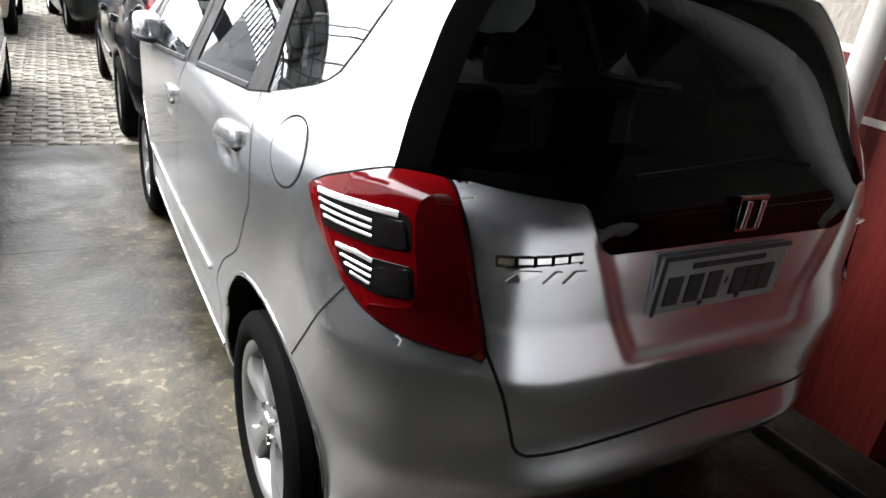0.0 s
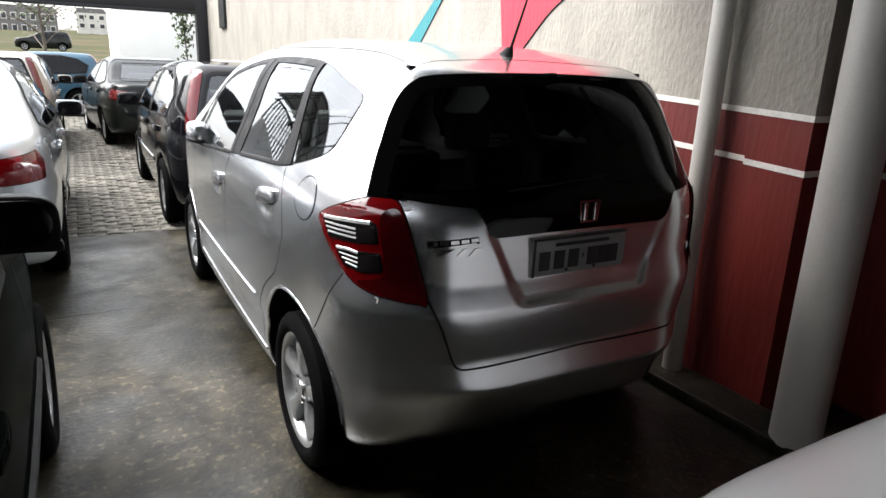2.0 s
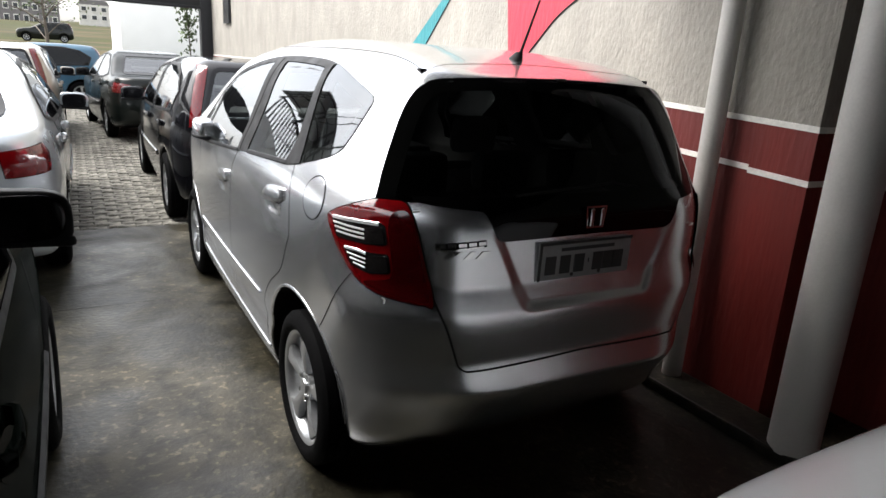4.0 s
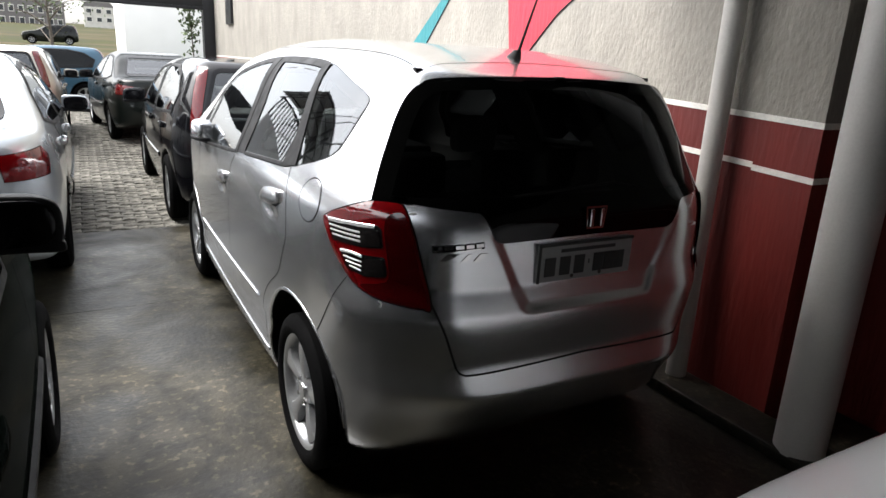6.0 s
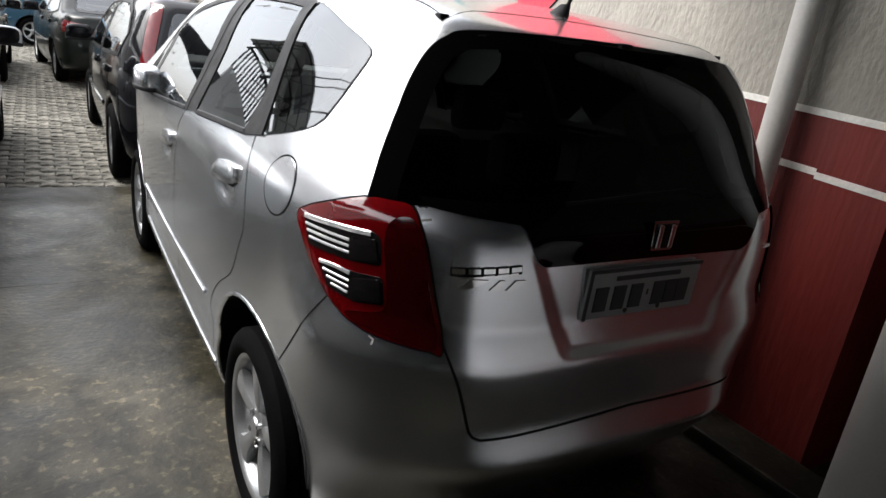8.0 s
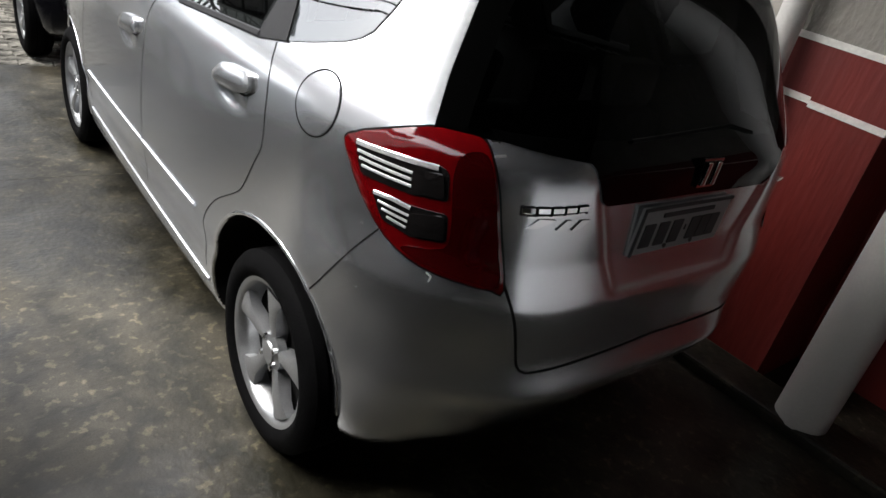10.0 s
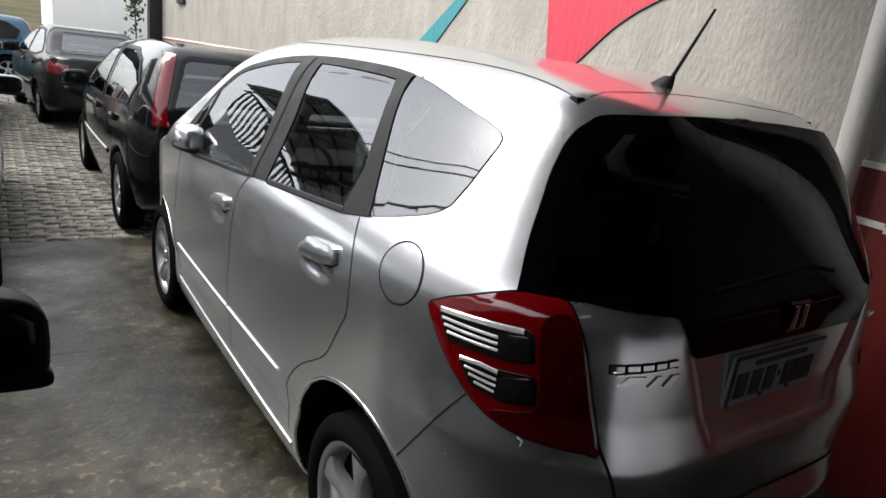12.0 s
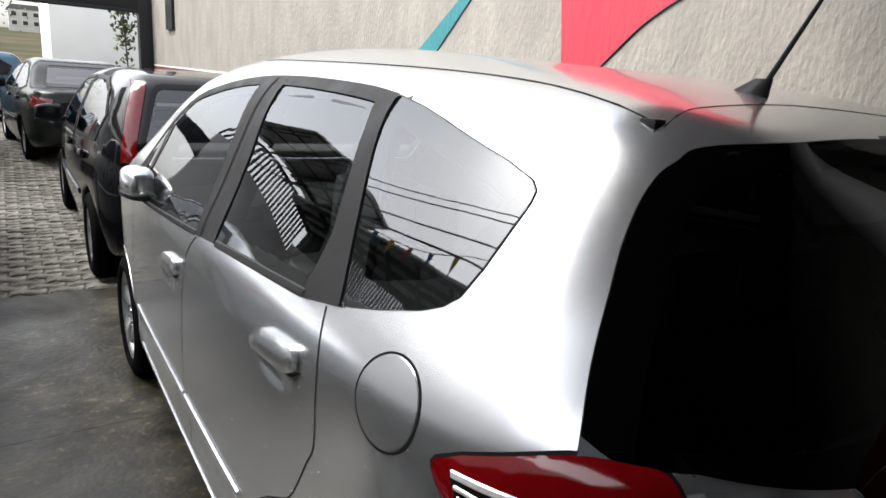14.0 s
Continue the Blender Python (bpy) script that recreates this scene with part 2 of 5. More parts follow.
class Shell:
    """A closed body of a car as a distance field on a grid, from its side view, its plan and its width by height."""

    def __init__(self, side, plan, width, wheels, arch, step, round_edge=0.07, dents=None, arch_x=0.5):
        side, plan = curve(side), curve(list(plan) + [(-x, y) for x, y in reversed(plan)], 5)
        self.step = step
        self.lo = np.array([-plan[:, 0].max() - 0.08, side[:, 0].min() - 0.1, side[:, 1].min() - 0.08])
        hi = np.array([plan[:, 0].max() + 0.08, side[:, 0].max() + 0.1, side[:, 1].max() + 0.08])
        n = np.ceil((hi - self.lo) / step).astype(int) + 1
        x, y, z = (self.lo[i] + step * np.arange(n[i]) for i in range(3))
        f_side = far_from(*np.meshgrid(y, z, indexing="ij"), side)[None]
        f_plan = far_from(*np.meshgrid(x, y, indexing="ij"), plan)[:, :, None]
        zs, ws = zip(*width)
        off = np.interp(z, zs, ws) - max(ws)
        off = np.convolve(np.pad(off, 3, mode="edge"), np.ones(7) / 7, "valid")[None, None]
        f = smax(f_plan - off, f_side, round_edge)
        X, Y, Z = x[:, None, None], y[None, :, None], z[None, None, :]
        if dents:
            f = f + dents(X, Y, Z)
        for wy, wz in wheels:
            tube = np.sqrt((Y - wy) ** 2 + (Z - wz) ** 2) - arch + 0 * X
            f = smax(f, np.minimum(-tube, np.abs(X) - arch_x) * 1.0, 0.012)
        self.f = f

    def at(self, p):
        q = (np.asarray(p, float) - self.lo) / self.step
        n = np.array(self.f.shape)
        q = np.clip(q, 0, n - 1.001)
        i = q.astype(int)
        t = q - i
        out = 0
        for a in (0, 1):
            for b in (0, 1):
                for c in (0, 1):
                    w = (t[..., 0] if a else 1 - t[..., 0]) * (t[..., 1] if b else 1 - t[..., 1]) * (t[..., 2] if c else 1 - t[..., 2])
                    out = out + w * self.f[i[..., 0] + a, i[..., 1] + b, i[..., 2] + c]
        return out

    def normal(self, p):
        p, h = np.asarray(p, float), self.step
        g = np.stack([self.at(p + h * e) - self.at(p - h * e) for e in np.eye(3)], -1)
        return g / (np.linalg.norm(g, axis=-1, keepdims=True) + 1e-9)

    def drop(self, start, way, reach=1.5):
        """Where rays from the points start along way first meet the body."""
        start, way = np.asarray(start, float), np.asarray(way, float)
        d = np.zeros(len(start))
        with np.errstate(divide="ignore", invalid="ignore"):
            into = np.where(np.abs(way) > 1e-9, (np.where(way > 0, self.lo, self.lo + self.step * (np.array(self.f.shape) - 1)) - start) / way, 0)
        d = np.maximum(into.max(1), 0)
        alive = np.ones(len(start), bool)
        for _ in range(120):
            f = self.at(start + d[:, None] * way)
            alive &= f > 0
            if not alive.any():
                break
            d = np.where(alive, d + np.clip(f * 0.6, self.step * 0.25, 0.2), d)
        lo, hi = d - np.maximum(self.step, 0.04), d
        for _ in range(14):
            m = (lo + hi) / 2
            out = self.at(start + m[:, None] * way) > 0
            lo, hi = np.where(out, m, lo), np.where(out, hi, m)
        return start + hi[:, None] * way

    def skin(self, level=0.0):
        """Vertices, quads and normals of the surface at a level of the field (naive surface nets)."""
        f = self.f - level
        s = f < 0
        n = np.array(f.shape)
        c = np.array([(a, b, d) for a in (0, 1) for b in (0, 1) for d in (0, 1)])
        part = sum(s[a : n[0] - 1 + a, b : n[1] - 1 + b, d : n[2] - 1 + d].astype(np.int8) for a, b, d in c)
        cell = np.argwhere((part > 0) & (part < 8))
        val = np.stack([f[tuple((cell + o).T)] for o in c], 1)
        acc, cnt = np.zeros((len(cell), 3)), np.zeros(len(cell))
        for a in range(8):
            for b in range(a + 1, 8):
                if np.abs(c[a] - c[b]).sum() == 1:
                    cross = (val[:, a] < 0) != (val[:, b] < 0)
                    t = np.where(cross, val[:, a] / (val[:, a] - val[:, b] + 1e-12), 0)
                    acc += np.where(cross[:, None], c[a] + t[:, None] * (c[b] - c[a]), 0)
                    cnt += cross
        verts = self.lo + self.step * (cell + acc / cnt[:, None])
        index = np.full(n - 1, -1)
        index[tuple(cell.T)] = np.arange(len(cell))
        quads = []
        for d in range(3):
            u, v = (d + 1) % 3, (d + 2) % 3
            eu, ev, ed = np.eye(3, dtype=int)[[u, v, d]]
            a = s[tuple(slice(0, m - e) for m, e in zip(n, ed))]
            b = s[tuple(slice(e, m) for m, e in zip(n, ed))]
            at = np.argwhere(a != b)
            at = at[(at[:, u] > 0) & (at[:, v] > 0) & (at[:, u] < n[u] - 1) & (at[:, v] < n[v] - 1)]
            ring = np.stack([index[tuple((at - w).T)] for w in (eu * 0, eu, eu + ev, ev)], 1)
            flip = a[tuple(at.T)]
            quads.append(np.where(flip[:, None], ring, ring[:, ::-1]))
        quads = np.concatenate(quads)
        quads = quads[(quads >= 0).all(1)]
        for _ in range(2):
            nor = self.normal(verts)
            verts = verts - nor * (self.at(verts) - level)[:, None] * 0.7
        return verts, quads, self.normal(verts)


def inside(p, poly):
    """Which of the points p (n, 2) lie in a closed line."""
    return far_from(p[:, 0], p[:, 1], np.asarray(poly, float)) < 0


# The silver hatchback: rear axle at y = 0, nose towards +y.
HATCH_SIDE = [(-0.49, 0.22), (-0.59, 0.27), (-0.65, 0.38), (-0.677, 0.5), (-0.667, 0.59), (-0.652, 0.69), (-0.643, 0.83), (-0.636, 0.97), (-0.625, 1.08), (-0.6, 1.137),
              (-0.535, 1.252), (-0.465, 1.383), (-0.403, 1.48), (-0.362, 1.516), (-0.14, 1.57), (0.1, 1.599), (0.4, 1.62), (0.8, 1.63), (1.2, 1.62), (1.42, 1.588), (1.68, 1.508), (2.02, 1.295), (2.33, 1.1),
              (2.5, 1.02), (2.85, 0.95), (3.1, 0.84), (3.24, 0.7), (3.28, 0.5), (3.25, 0.3), (3.1, 0.2), (2.0, 0.17), (0.6, 0.17), (-0.25, 0.19)]
HATCH_PLAN = [(0.0, -0.68), (0.2, -0.678), (0.37, -0.66), (0.49, -0.62), (0.6, -0.55), (0.695, -0.46), (0.76, -0.345), (0.8, -0.2), (0.824, -0.03), (0.838, 0.25), (0.845, 0.7), (0.845, 1.5),
              (0.835, 2.2), (0.81, 2.6), (0.74, 2.95), (0.6, 3.15), (0.35, 3.26), (0.0, 3.29)]
HATCH_WIDTH = [(0.17, 0.79), (0.3, 0.825), (0.5, 0.838), (0.7, 0.843), (0.85, 0.845), (1.0, 0.843), (1.09, 0.833), (1.14, 0.81), (1.22, 0.767), (1.32, 0.72), (1.42, 0.671), (1.47, 0.64),
               (1.515, 0.603), (1.555, 0.55), (1.6, 0.47), (1.64, 0.36)]


# ---- building helpers ----
def part(name, bm, mat, parent=None, label="", smooth=True, kind=""):
    me = bpy.data.meshes.new(name)
    bm.to_mesh(me)
    bm.free()
    if smooth:
        me.shade_smooth()
        me.set_sharp_from_angle(angle=radians(35))
    me.materials.append(mat)
    ob = new(name, me)
    ob.parent = parent
    return tagged(ob, label, kind=kind)


def thing(name, label, category, at=None, group=""):
    ob = new(name)
    ob.empty_display_size = 0.2
    if at is not None:
        ob.matrix_world = at
    return tagged(ob, label, category, group)


def box(lo, hi, bevel=0.0, bm=None):
    bm = bm or bmesh.new()
    got = bmesh.ops.create_cube(bm, size=1)["verts"]
    lo, hi = Vector(lo), Vector(hi)
    for v in got:
        v.co = Vector([lo[i] + (v.co[i] + 0.5) * (hi[i] - lo[i]) for i in range(3)])
    if bevel:
        bmesh.ops.bevel(bm, geom=list({e for v in got for e in v.link_edges}), offset=bevel, segments=2, affect="EDGES", profile=0.6)
    return bm


def lathe(profile, n=32, axis="z", at=(0, 0, 0), bm=None, capped=True):
    """Turns a line of (radius, height) round an axis."""
    bm = bm or bmesh.new()
    rings = []
    for r, h in profile:
        ring = []
        for k in range(n):
            a = 2 * math.pi * k / n
            p = {"z": (r * math.cos(a), r * math.sin(a), h), "x": (h, r * math.cos(a), r * math.sin(a)), "y": (r * math.sin(a), h, r * math.cos(a))}[axis]
            ring.append(bm.verts.new(Vector(p) + Vector(at)))
        rings.append(ring)
    for a, b in zip(rings, rings[1:]):
        for k in range(n):
            bm.faces.new((a[k], a[(k + 1) % n], b[(k + 1) % n], b[k]))
    for ring, flip in ((rings[0], True), (rings[-1], False)):
        if capped and profile[0 if flip else -1][0] > 1e-4:
            bm.faces.new(ring[::-1] if flip else ring)
    return bm


def tube(points, radius, n=8, bm=None, taper=1.0):
    """A round rod along a line of points."""
    bm = bm or bmesh.new()
    pts = [Vector(p) for p in points]
    rings = []
    for i, p in enumerate(pts):
        d = (pts[min(i + 1, len(pts) - 1)] - pts[max(i - 1, 0)]).normalized()
        u = d.cross(Vector((0, 0, 1)) if abs(d.z) < 0.9 else Vector((1, 0, 0))).normalized()
        v = d.cross(u)
        r = radius * (1 + (taper - 1) * i / max(len(pts) - 1, 1))
        rings.append([bm.verts.new(p + r * (math.cos(a) * u + math.sin(a) * v)) for a in (2 * math.pi * k / n for k in range(n))])
    for a, b in zip(rings, rings[1:]):
        for k in range(n):
            bm.faces.new((a[k], a[(k + 1) % n], b[(k + 1) % n], b[k]))
    bm.faces.new(rings[0][::-1])
    bm.faces.new(rings[-1])
    bmesh.ops.recalc_face_normals(bm, faces=bm.faces)
    return bm


def slab(outline, depth, axis="x", at=0.0, bm=None):
    """A flat plate with a given outline, depth thick, in the plane across an axis."""
    bm = bm or bmesh.new()
    order = {"x": lambda u, v, w: (w, u, v), "y": lambda u, v, w: (u, w, v), "z": lambda u, v, w: (u, v, w)}[axis]
    a = [bm.verts.new(order(u, v, at)) for u, v in outline]
    b = [bm.verts.new(order(u, v, at + depth)) for u, v in outline]
    bm.faces.new(a)
    bm.faces.new(b[::-1])
    for k in range(len(a)):
        bm.faces.new((a[k], a[k - 1], b[k - 1], b[k]))
    bmesh.ops.recalc_face_normals(bm, faces=bm.faces)
    return bm


def mesh_part(name, verts, faces, mat, parent, normals=None, label=""):
    used = np.unique(faces)
    back = np.full(len(verts), -1)
    back[used] = np.arange(len(used))
    me = bpy.data.meshes.new(name)
    me.from_pydata(verts[used].tolist(), [], back[faces].tolist())
    me.shade_smooth()
    me.materials.append(mat)
    if normals is not None:
        me.normals_split_custom_set_from_vertices(normals[used].tolist())
    ob = new(name, me)
    ob.parent = parent
    return tagged(ob, label)


VIEWS = {"left": ((1, 0, 0), (0, 1, 0)), "right": ((-1, 0, 0), (0, 1, 0)), "rear": ((0, 1, 0), (1, 0, 0)), "front": ((0, -1, 0), (1, 0, 0)),
         "rear_left": ((0.7071, 0.7071, 0), (0.7071, -0.7071, 0)), "rear_right": ((-0.7071, 0.7071, 0), (0.7071, 0.7071, 0))}


def onto(shell, flat, view, lift):
    """Lays points (u, z) seen from a side onto the body, lifted off its skin."""
    way, across = (np.array(v, float) for v in VIEWS[view])
    flat = np.asarray(flat, float)
    start = flat[:, :1] * across + flat[:, 1:] * np.array([0, 0, 1.0]) - way * 2.2
    if view in ("rear_left", "rear_right"):
        start = start + way * 0.0
    if view in ("front",):
        start = start + np.array([0, 4.0, 0])
    hit = shell.drop(start, way, 5.0)
    return hit + shell.normal(hit) * np.asarray(lift).reshape(-1, 1)


def dense(line, gap=0.02, closed=True):
    out, pts = [], [np.array(p, float) for p in line]
    for a, b in zip(pts, pts[1:] + pts[:1] if closed else pts[1:]):
        n = max(int(np.linalg.norm(b - a) / gap), 1)
        out += [a + (b - a) * k / n for k in range(n)]
    return np.array(out if closed else out + [pts[-1]])


def rounded(line, r=0.03):
    """A closed line with its corners rounded."""
    pts, out = [np.array(p, float) for p in line], []
    for a, b, c in zip(pts[-1:] + pts[:-1], pts, pts[1:] + pts[:1]):
        ra, rc = min(r, np.linalg.norm(a - b) * 0.45), min(r, np.linalg.norm(c - b) * 0.45)
        p, q = b + (a - b) / np.linalg.norm(a - b) * ra, b + (c - b) / np.linalg.norm(c - b) * rc
        out += [(1 - t) ** 2 * p + 2 * t * (1 - t) * b + t * t * q for t in (0, 0.25, 0.5, 0.75, 1)]
    return np.array(out)


def panel(name, shell, outline, view, mat, parent, lift=0.003, thick=0.006, grid=0.03, label="", crown=0.0, even=False):
    """A piece that lies on the body: its outline as seen from a side, its face lifted off the skin, its rim closed."""
    from mathutils.geometry import delaunay_2d_cdt
    rim = dense(outline, grid)
    lo, hi = rim.min(0), rim.max(0)
    us, vs = np.meshgrid(np.arange(lo[0] + grid / 2, hi[0], grid), np.arange(lo[1] + grid / 2, hi[1], grid))
    fill = np.stack([us.ravel(), vs.ravel()], 1)
    fill = fill[far_from(fill[:, 0], fill[:, 1], rim) < -grid * 0.45] if len(fill) else fill
    flat = np.concatenate([rim, fill])
    n = len(rim)
    got = delaunay_2d_cdt([Vector(p) for p in flat.tolist()], [(i, (i + 1) % n) for i in range(n)], [list(range(n))], 1, 1e-6)
    flat, tris = np.array([tuple(p) for p in got[0]]), got[2]
    edge = far_from(flat[:, 0], flat[:, 1], rim)
    high = lift + crown * (1 - np.exp(edge / 0.015)) if crown else np.full(len(flat), lift)
    top = onto(shell, flat, view, high)
    low = onto(shell, flat, view, lift - thick)
    if even:
        # a pane follows the body as one smooth sheet
        depth = 0 if view in ("left", "right") else 1
        u, v = (flat - flat.mean(0)).T / 0.3
        base = np.stack([u ** i * v ** j for i in range(6) for j in range(6 - i)], 1)
        fit = base @ np.linalg.lstsq(base, top[:, depth], rcond=None)[0]
        low[:, depth] += fit - top[:, depth]
        top[:, depth] = fit
        top[:, 1 - depth], low[:, 1 - depth] = flat[:, 0], flat[:, 0]
        top[:, 2], low[:, 2] = flat[:, 1], flat[:, 1]
    count = {}
    for t in tris:
        for a, b in zip(t, t[1:] + t[:1]):
            count[(a, b)] = 1
    rims = [(a, b) for a, b in count if (b, a) not in count]
    m = len(flat)
    faces = [list(t) for t in tris] + [[b, a, a + m, b + m] for a, b in rims]
    bm = bmesh.new()
    verts = [bm.verts.new(p) for p in np.concatenate([top, low]).tolist()]
    for f in faces:
        bm.faces.new([verts[i] for i in f])
    bmesh.ops.delete(bm, geom=[v for v in bm.verts if not v.link_faces], context="VERTS")
    way = Vector(VIEWS[view][0])
    bm.normal_update()
    if sum(f.normal.dot(way) * f.calc_area() for f in bm.faces) > 0:
        bmesh.ops.reverse_faces(bm, faces=bm.faces)
    return part(name, bm, mat, parent, label)


def strip(name, shell, line, view, width, mat, parent, lift=0.001, high=0.0, closed=False, label="", shift=0.0, gap=0.025):
    """A band along a line on the body; high: how far its middle stands above its edges."""
    mid = dense(line, gap, closed)
    d = np.roll(mid, -1, 0) - np.roll(mid, 1, 0)
    if not closed:
        d[0], d[-1] = mid[1] - mid[0], mid[-1] - mid[-2]
    d /= np.linalg.norm(d, axis=1, keepdims=True) + 1e-9
    side = np.stack([-d[:, 1], d[:, 0]], 1)
    rows = ((-0.5, 0.0), (-0.3, 1.0), (0.3, 1.0), (0.5, 0.0)) if high else [(k, 0.0) for k in np.linspace(-0.5, 0.5, max(2, int(width / 0.01)))]
    rings = [onto(shell, mid + side * (width * k + shift), view, lift + high * h) for k, h in rows]
    bm = bmesh.new()
    vs = [[bm.verts.new(p) for p in r.tolist()] for r in rings]
    n = len(mid)
    for a, b in zip(vs, vs[1:]):
        for k in range(n if closed else n - 1):
            bm.faces.new((a[k], a[(k + 1) % n], b[(k + 1) % n], b[k]))
    way = Vector(VIEWS[view][0])
    bm.normal_update()
    if sum(f.normal.dot(way) * f.calc_area() for f in bm.faces) > 0:
        bmesh.ops.reverse_faces(bm, faces=bm.faces)
    return part(name, bm, mat, parent, label)


def mirrored(line):
    return [(-u, z) for u, z in reversed(list(line))]


# ---- cars ----
def wheel(parent, at, outward, radius=0.302, width=0.18, spokes=5, rim_r=0.2, mat=None, steel=False):
    """tyre and rim as parts of a wheel; outward: +1 or -1 along x."""
    hub = new("wheel")
    hub.parent = parent
    hub.matrix_local = pose(*at, 0, 0, 0 if outward > 0 else 180)
    hub.empty_display_size = 0.1
    w = width / 2
    part("tyre", lathe([(rim_r + 0.004, -w * 0.8), (rim_r + 0.02, -w * 0.95), (radius - 0.045, -w), (radius - 0.012, -w * 0.86), (radius - 0.001, -w * 0.7), (radius - 0.001, -w * 0.34),
                         (radius - 0.008, -w * 0.32), (radius - 0.008, -w * 0.26), (radius, -w * 0.24), (radius, w * 0.24), (radius - 0.008, w * 0.26), (radius - 0.008, w * 0.32),
                         (radius - 0.001, w * 0.34), (radius - 0.001, w * 0.7), (radius - 0.012, w * 0.86), (radius - 0.045, w), (rim_r + 0.02, w * 0.96), (rim_r + 0.004, w * 0.82), (rim_r - 0.012, w * 0.6),
                         (rim_r - 0.02, 0), (rim_r - 0.02, -w * 0.6)], 56, "x", capped=False), RUBBER, hub)
    part("rim", lathe([(rim_r - 0.03, -w * 0.7), (rim_r - 0.03, w * 0.45), (rim_r - 0.014, w * 0.72), (rim_r - 0.006, w * 0.8), (rim_r + 0.006, w * 0.82), (rim_r + 0.006, w * 0.7), (rim_r - 0.012, w * 0.5)], 56, "x", capped=False), mat or ALLOY, hub)
    part("brake_disc", lathe([(0.03, -0.03), (0.125, -0.03), (0.125, -0.012), (0.03, -0.012)], 32, "x"), STEEL_DARK, hub)
    # added near-black disc before the brake stands in for shade between the spokes
    part("backing_plate", lathe([(0.0, 0.006), (rim_r - 0.032, 0.01)], 32, "x"), GAP, hub)
    bm = bmesh.new()
    for k in range(spokes):
        a0 = 2 * math.pi * k / spokes + 0.3
        rows = []
        for r, half, out, thick in ((0.035, 0.34, 0.045, 0.04), (0.07, 0.27, 0.052, 0.045), (0.11, 0.19, 0.058, 0.045), (0.15, 0.18, 0.062, 0.04), (rim_r - 0.022, 0.25, 0.06, 0.03)):
            ring = []
            for s, dz in ((-1, -thick), (-1, -0.006), (-0.55, 0.0), (0.55, 0.0), (1, -0.006), (1, -thick)):
                a = a0 + s * half
                ring.append(bm.verts.new((out + dz - 0.008 + w - 0.075, r * math.cos(a), r * math.sin(a))))
            rows.append(ring)
        for p, q in zip(rows, rows[1:]):
            for i in range(5):
                bm.faces.new((p[i], p[i + 1], q[i + 1], q[i]))
    bmesh.ops.recalc_face_normals(bm, faces=bm.faces)
    part("spokes", bm, mat or ALLOY, hub)
    part("hub_cap", lathe([(0.062, w - 0.06), (0.06, w - 0.036), (0.035, w - 0.03), (0.032, w - 0.024), (0.0, w - 0.022)], 24, "x"), mat or ALLOY, hub)
    for k in range(4):
        a = math.pi / 2 * k + 0.6
        part("wheel_nut", lathe([(0.009, w - 0.038), (0.009, w - 0.022), (0.0, w - 0.019)], 6, "x", (0, 0.046 * math.cos(a), 0.046 * math.sin(a))), CHROME, hub)
    return hub


def seat(parent, x, y, z=0.33, lean=14, name="front_seat"):
    s = new(name)
    s.parent = parent
    s.matrix_local = pose(x, y, z)
    part("cushion", box((-0.24, -0.22, 0), (0.24, 0.28, 0.2), 0.06), SEAT, s)
    b = part("backrest", box((-0.24, -0.07, 0), (0.24, 0.07, 0.6), 0.06), SEAT, s)
    b.matrix_local = pose(0, -0.25, 0.12, lean)
    h = part("headrest", box((-0.13, -0.05, 0), (0.13, 0.05, 0.2), 0.05), SEAT, s)
    h.matrix_local = pose(0, -0.42, 0.76, lean * 0.6)


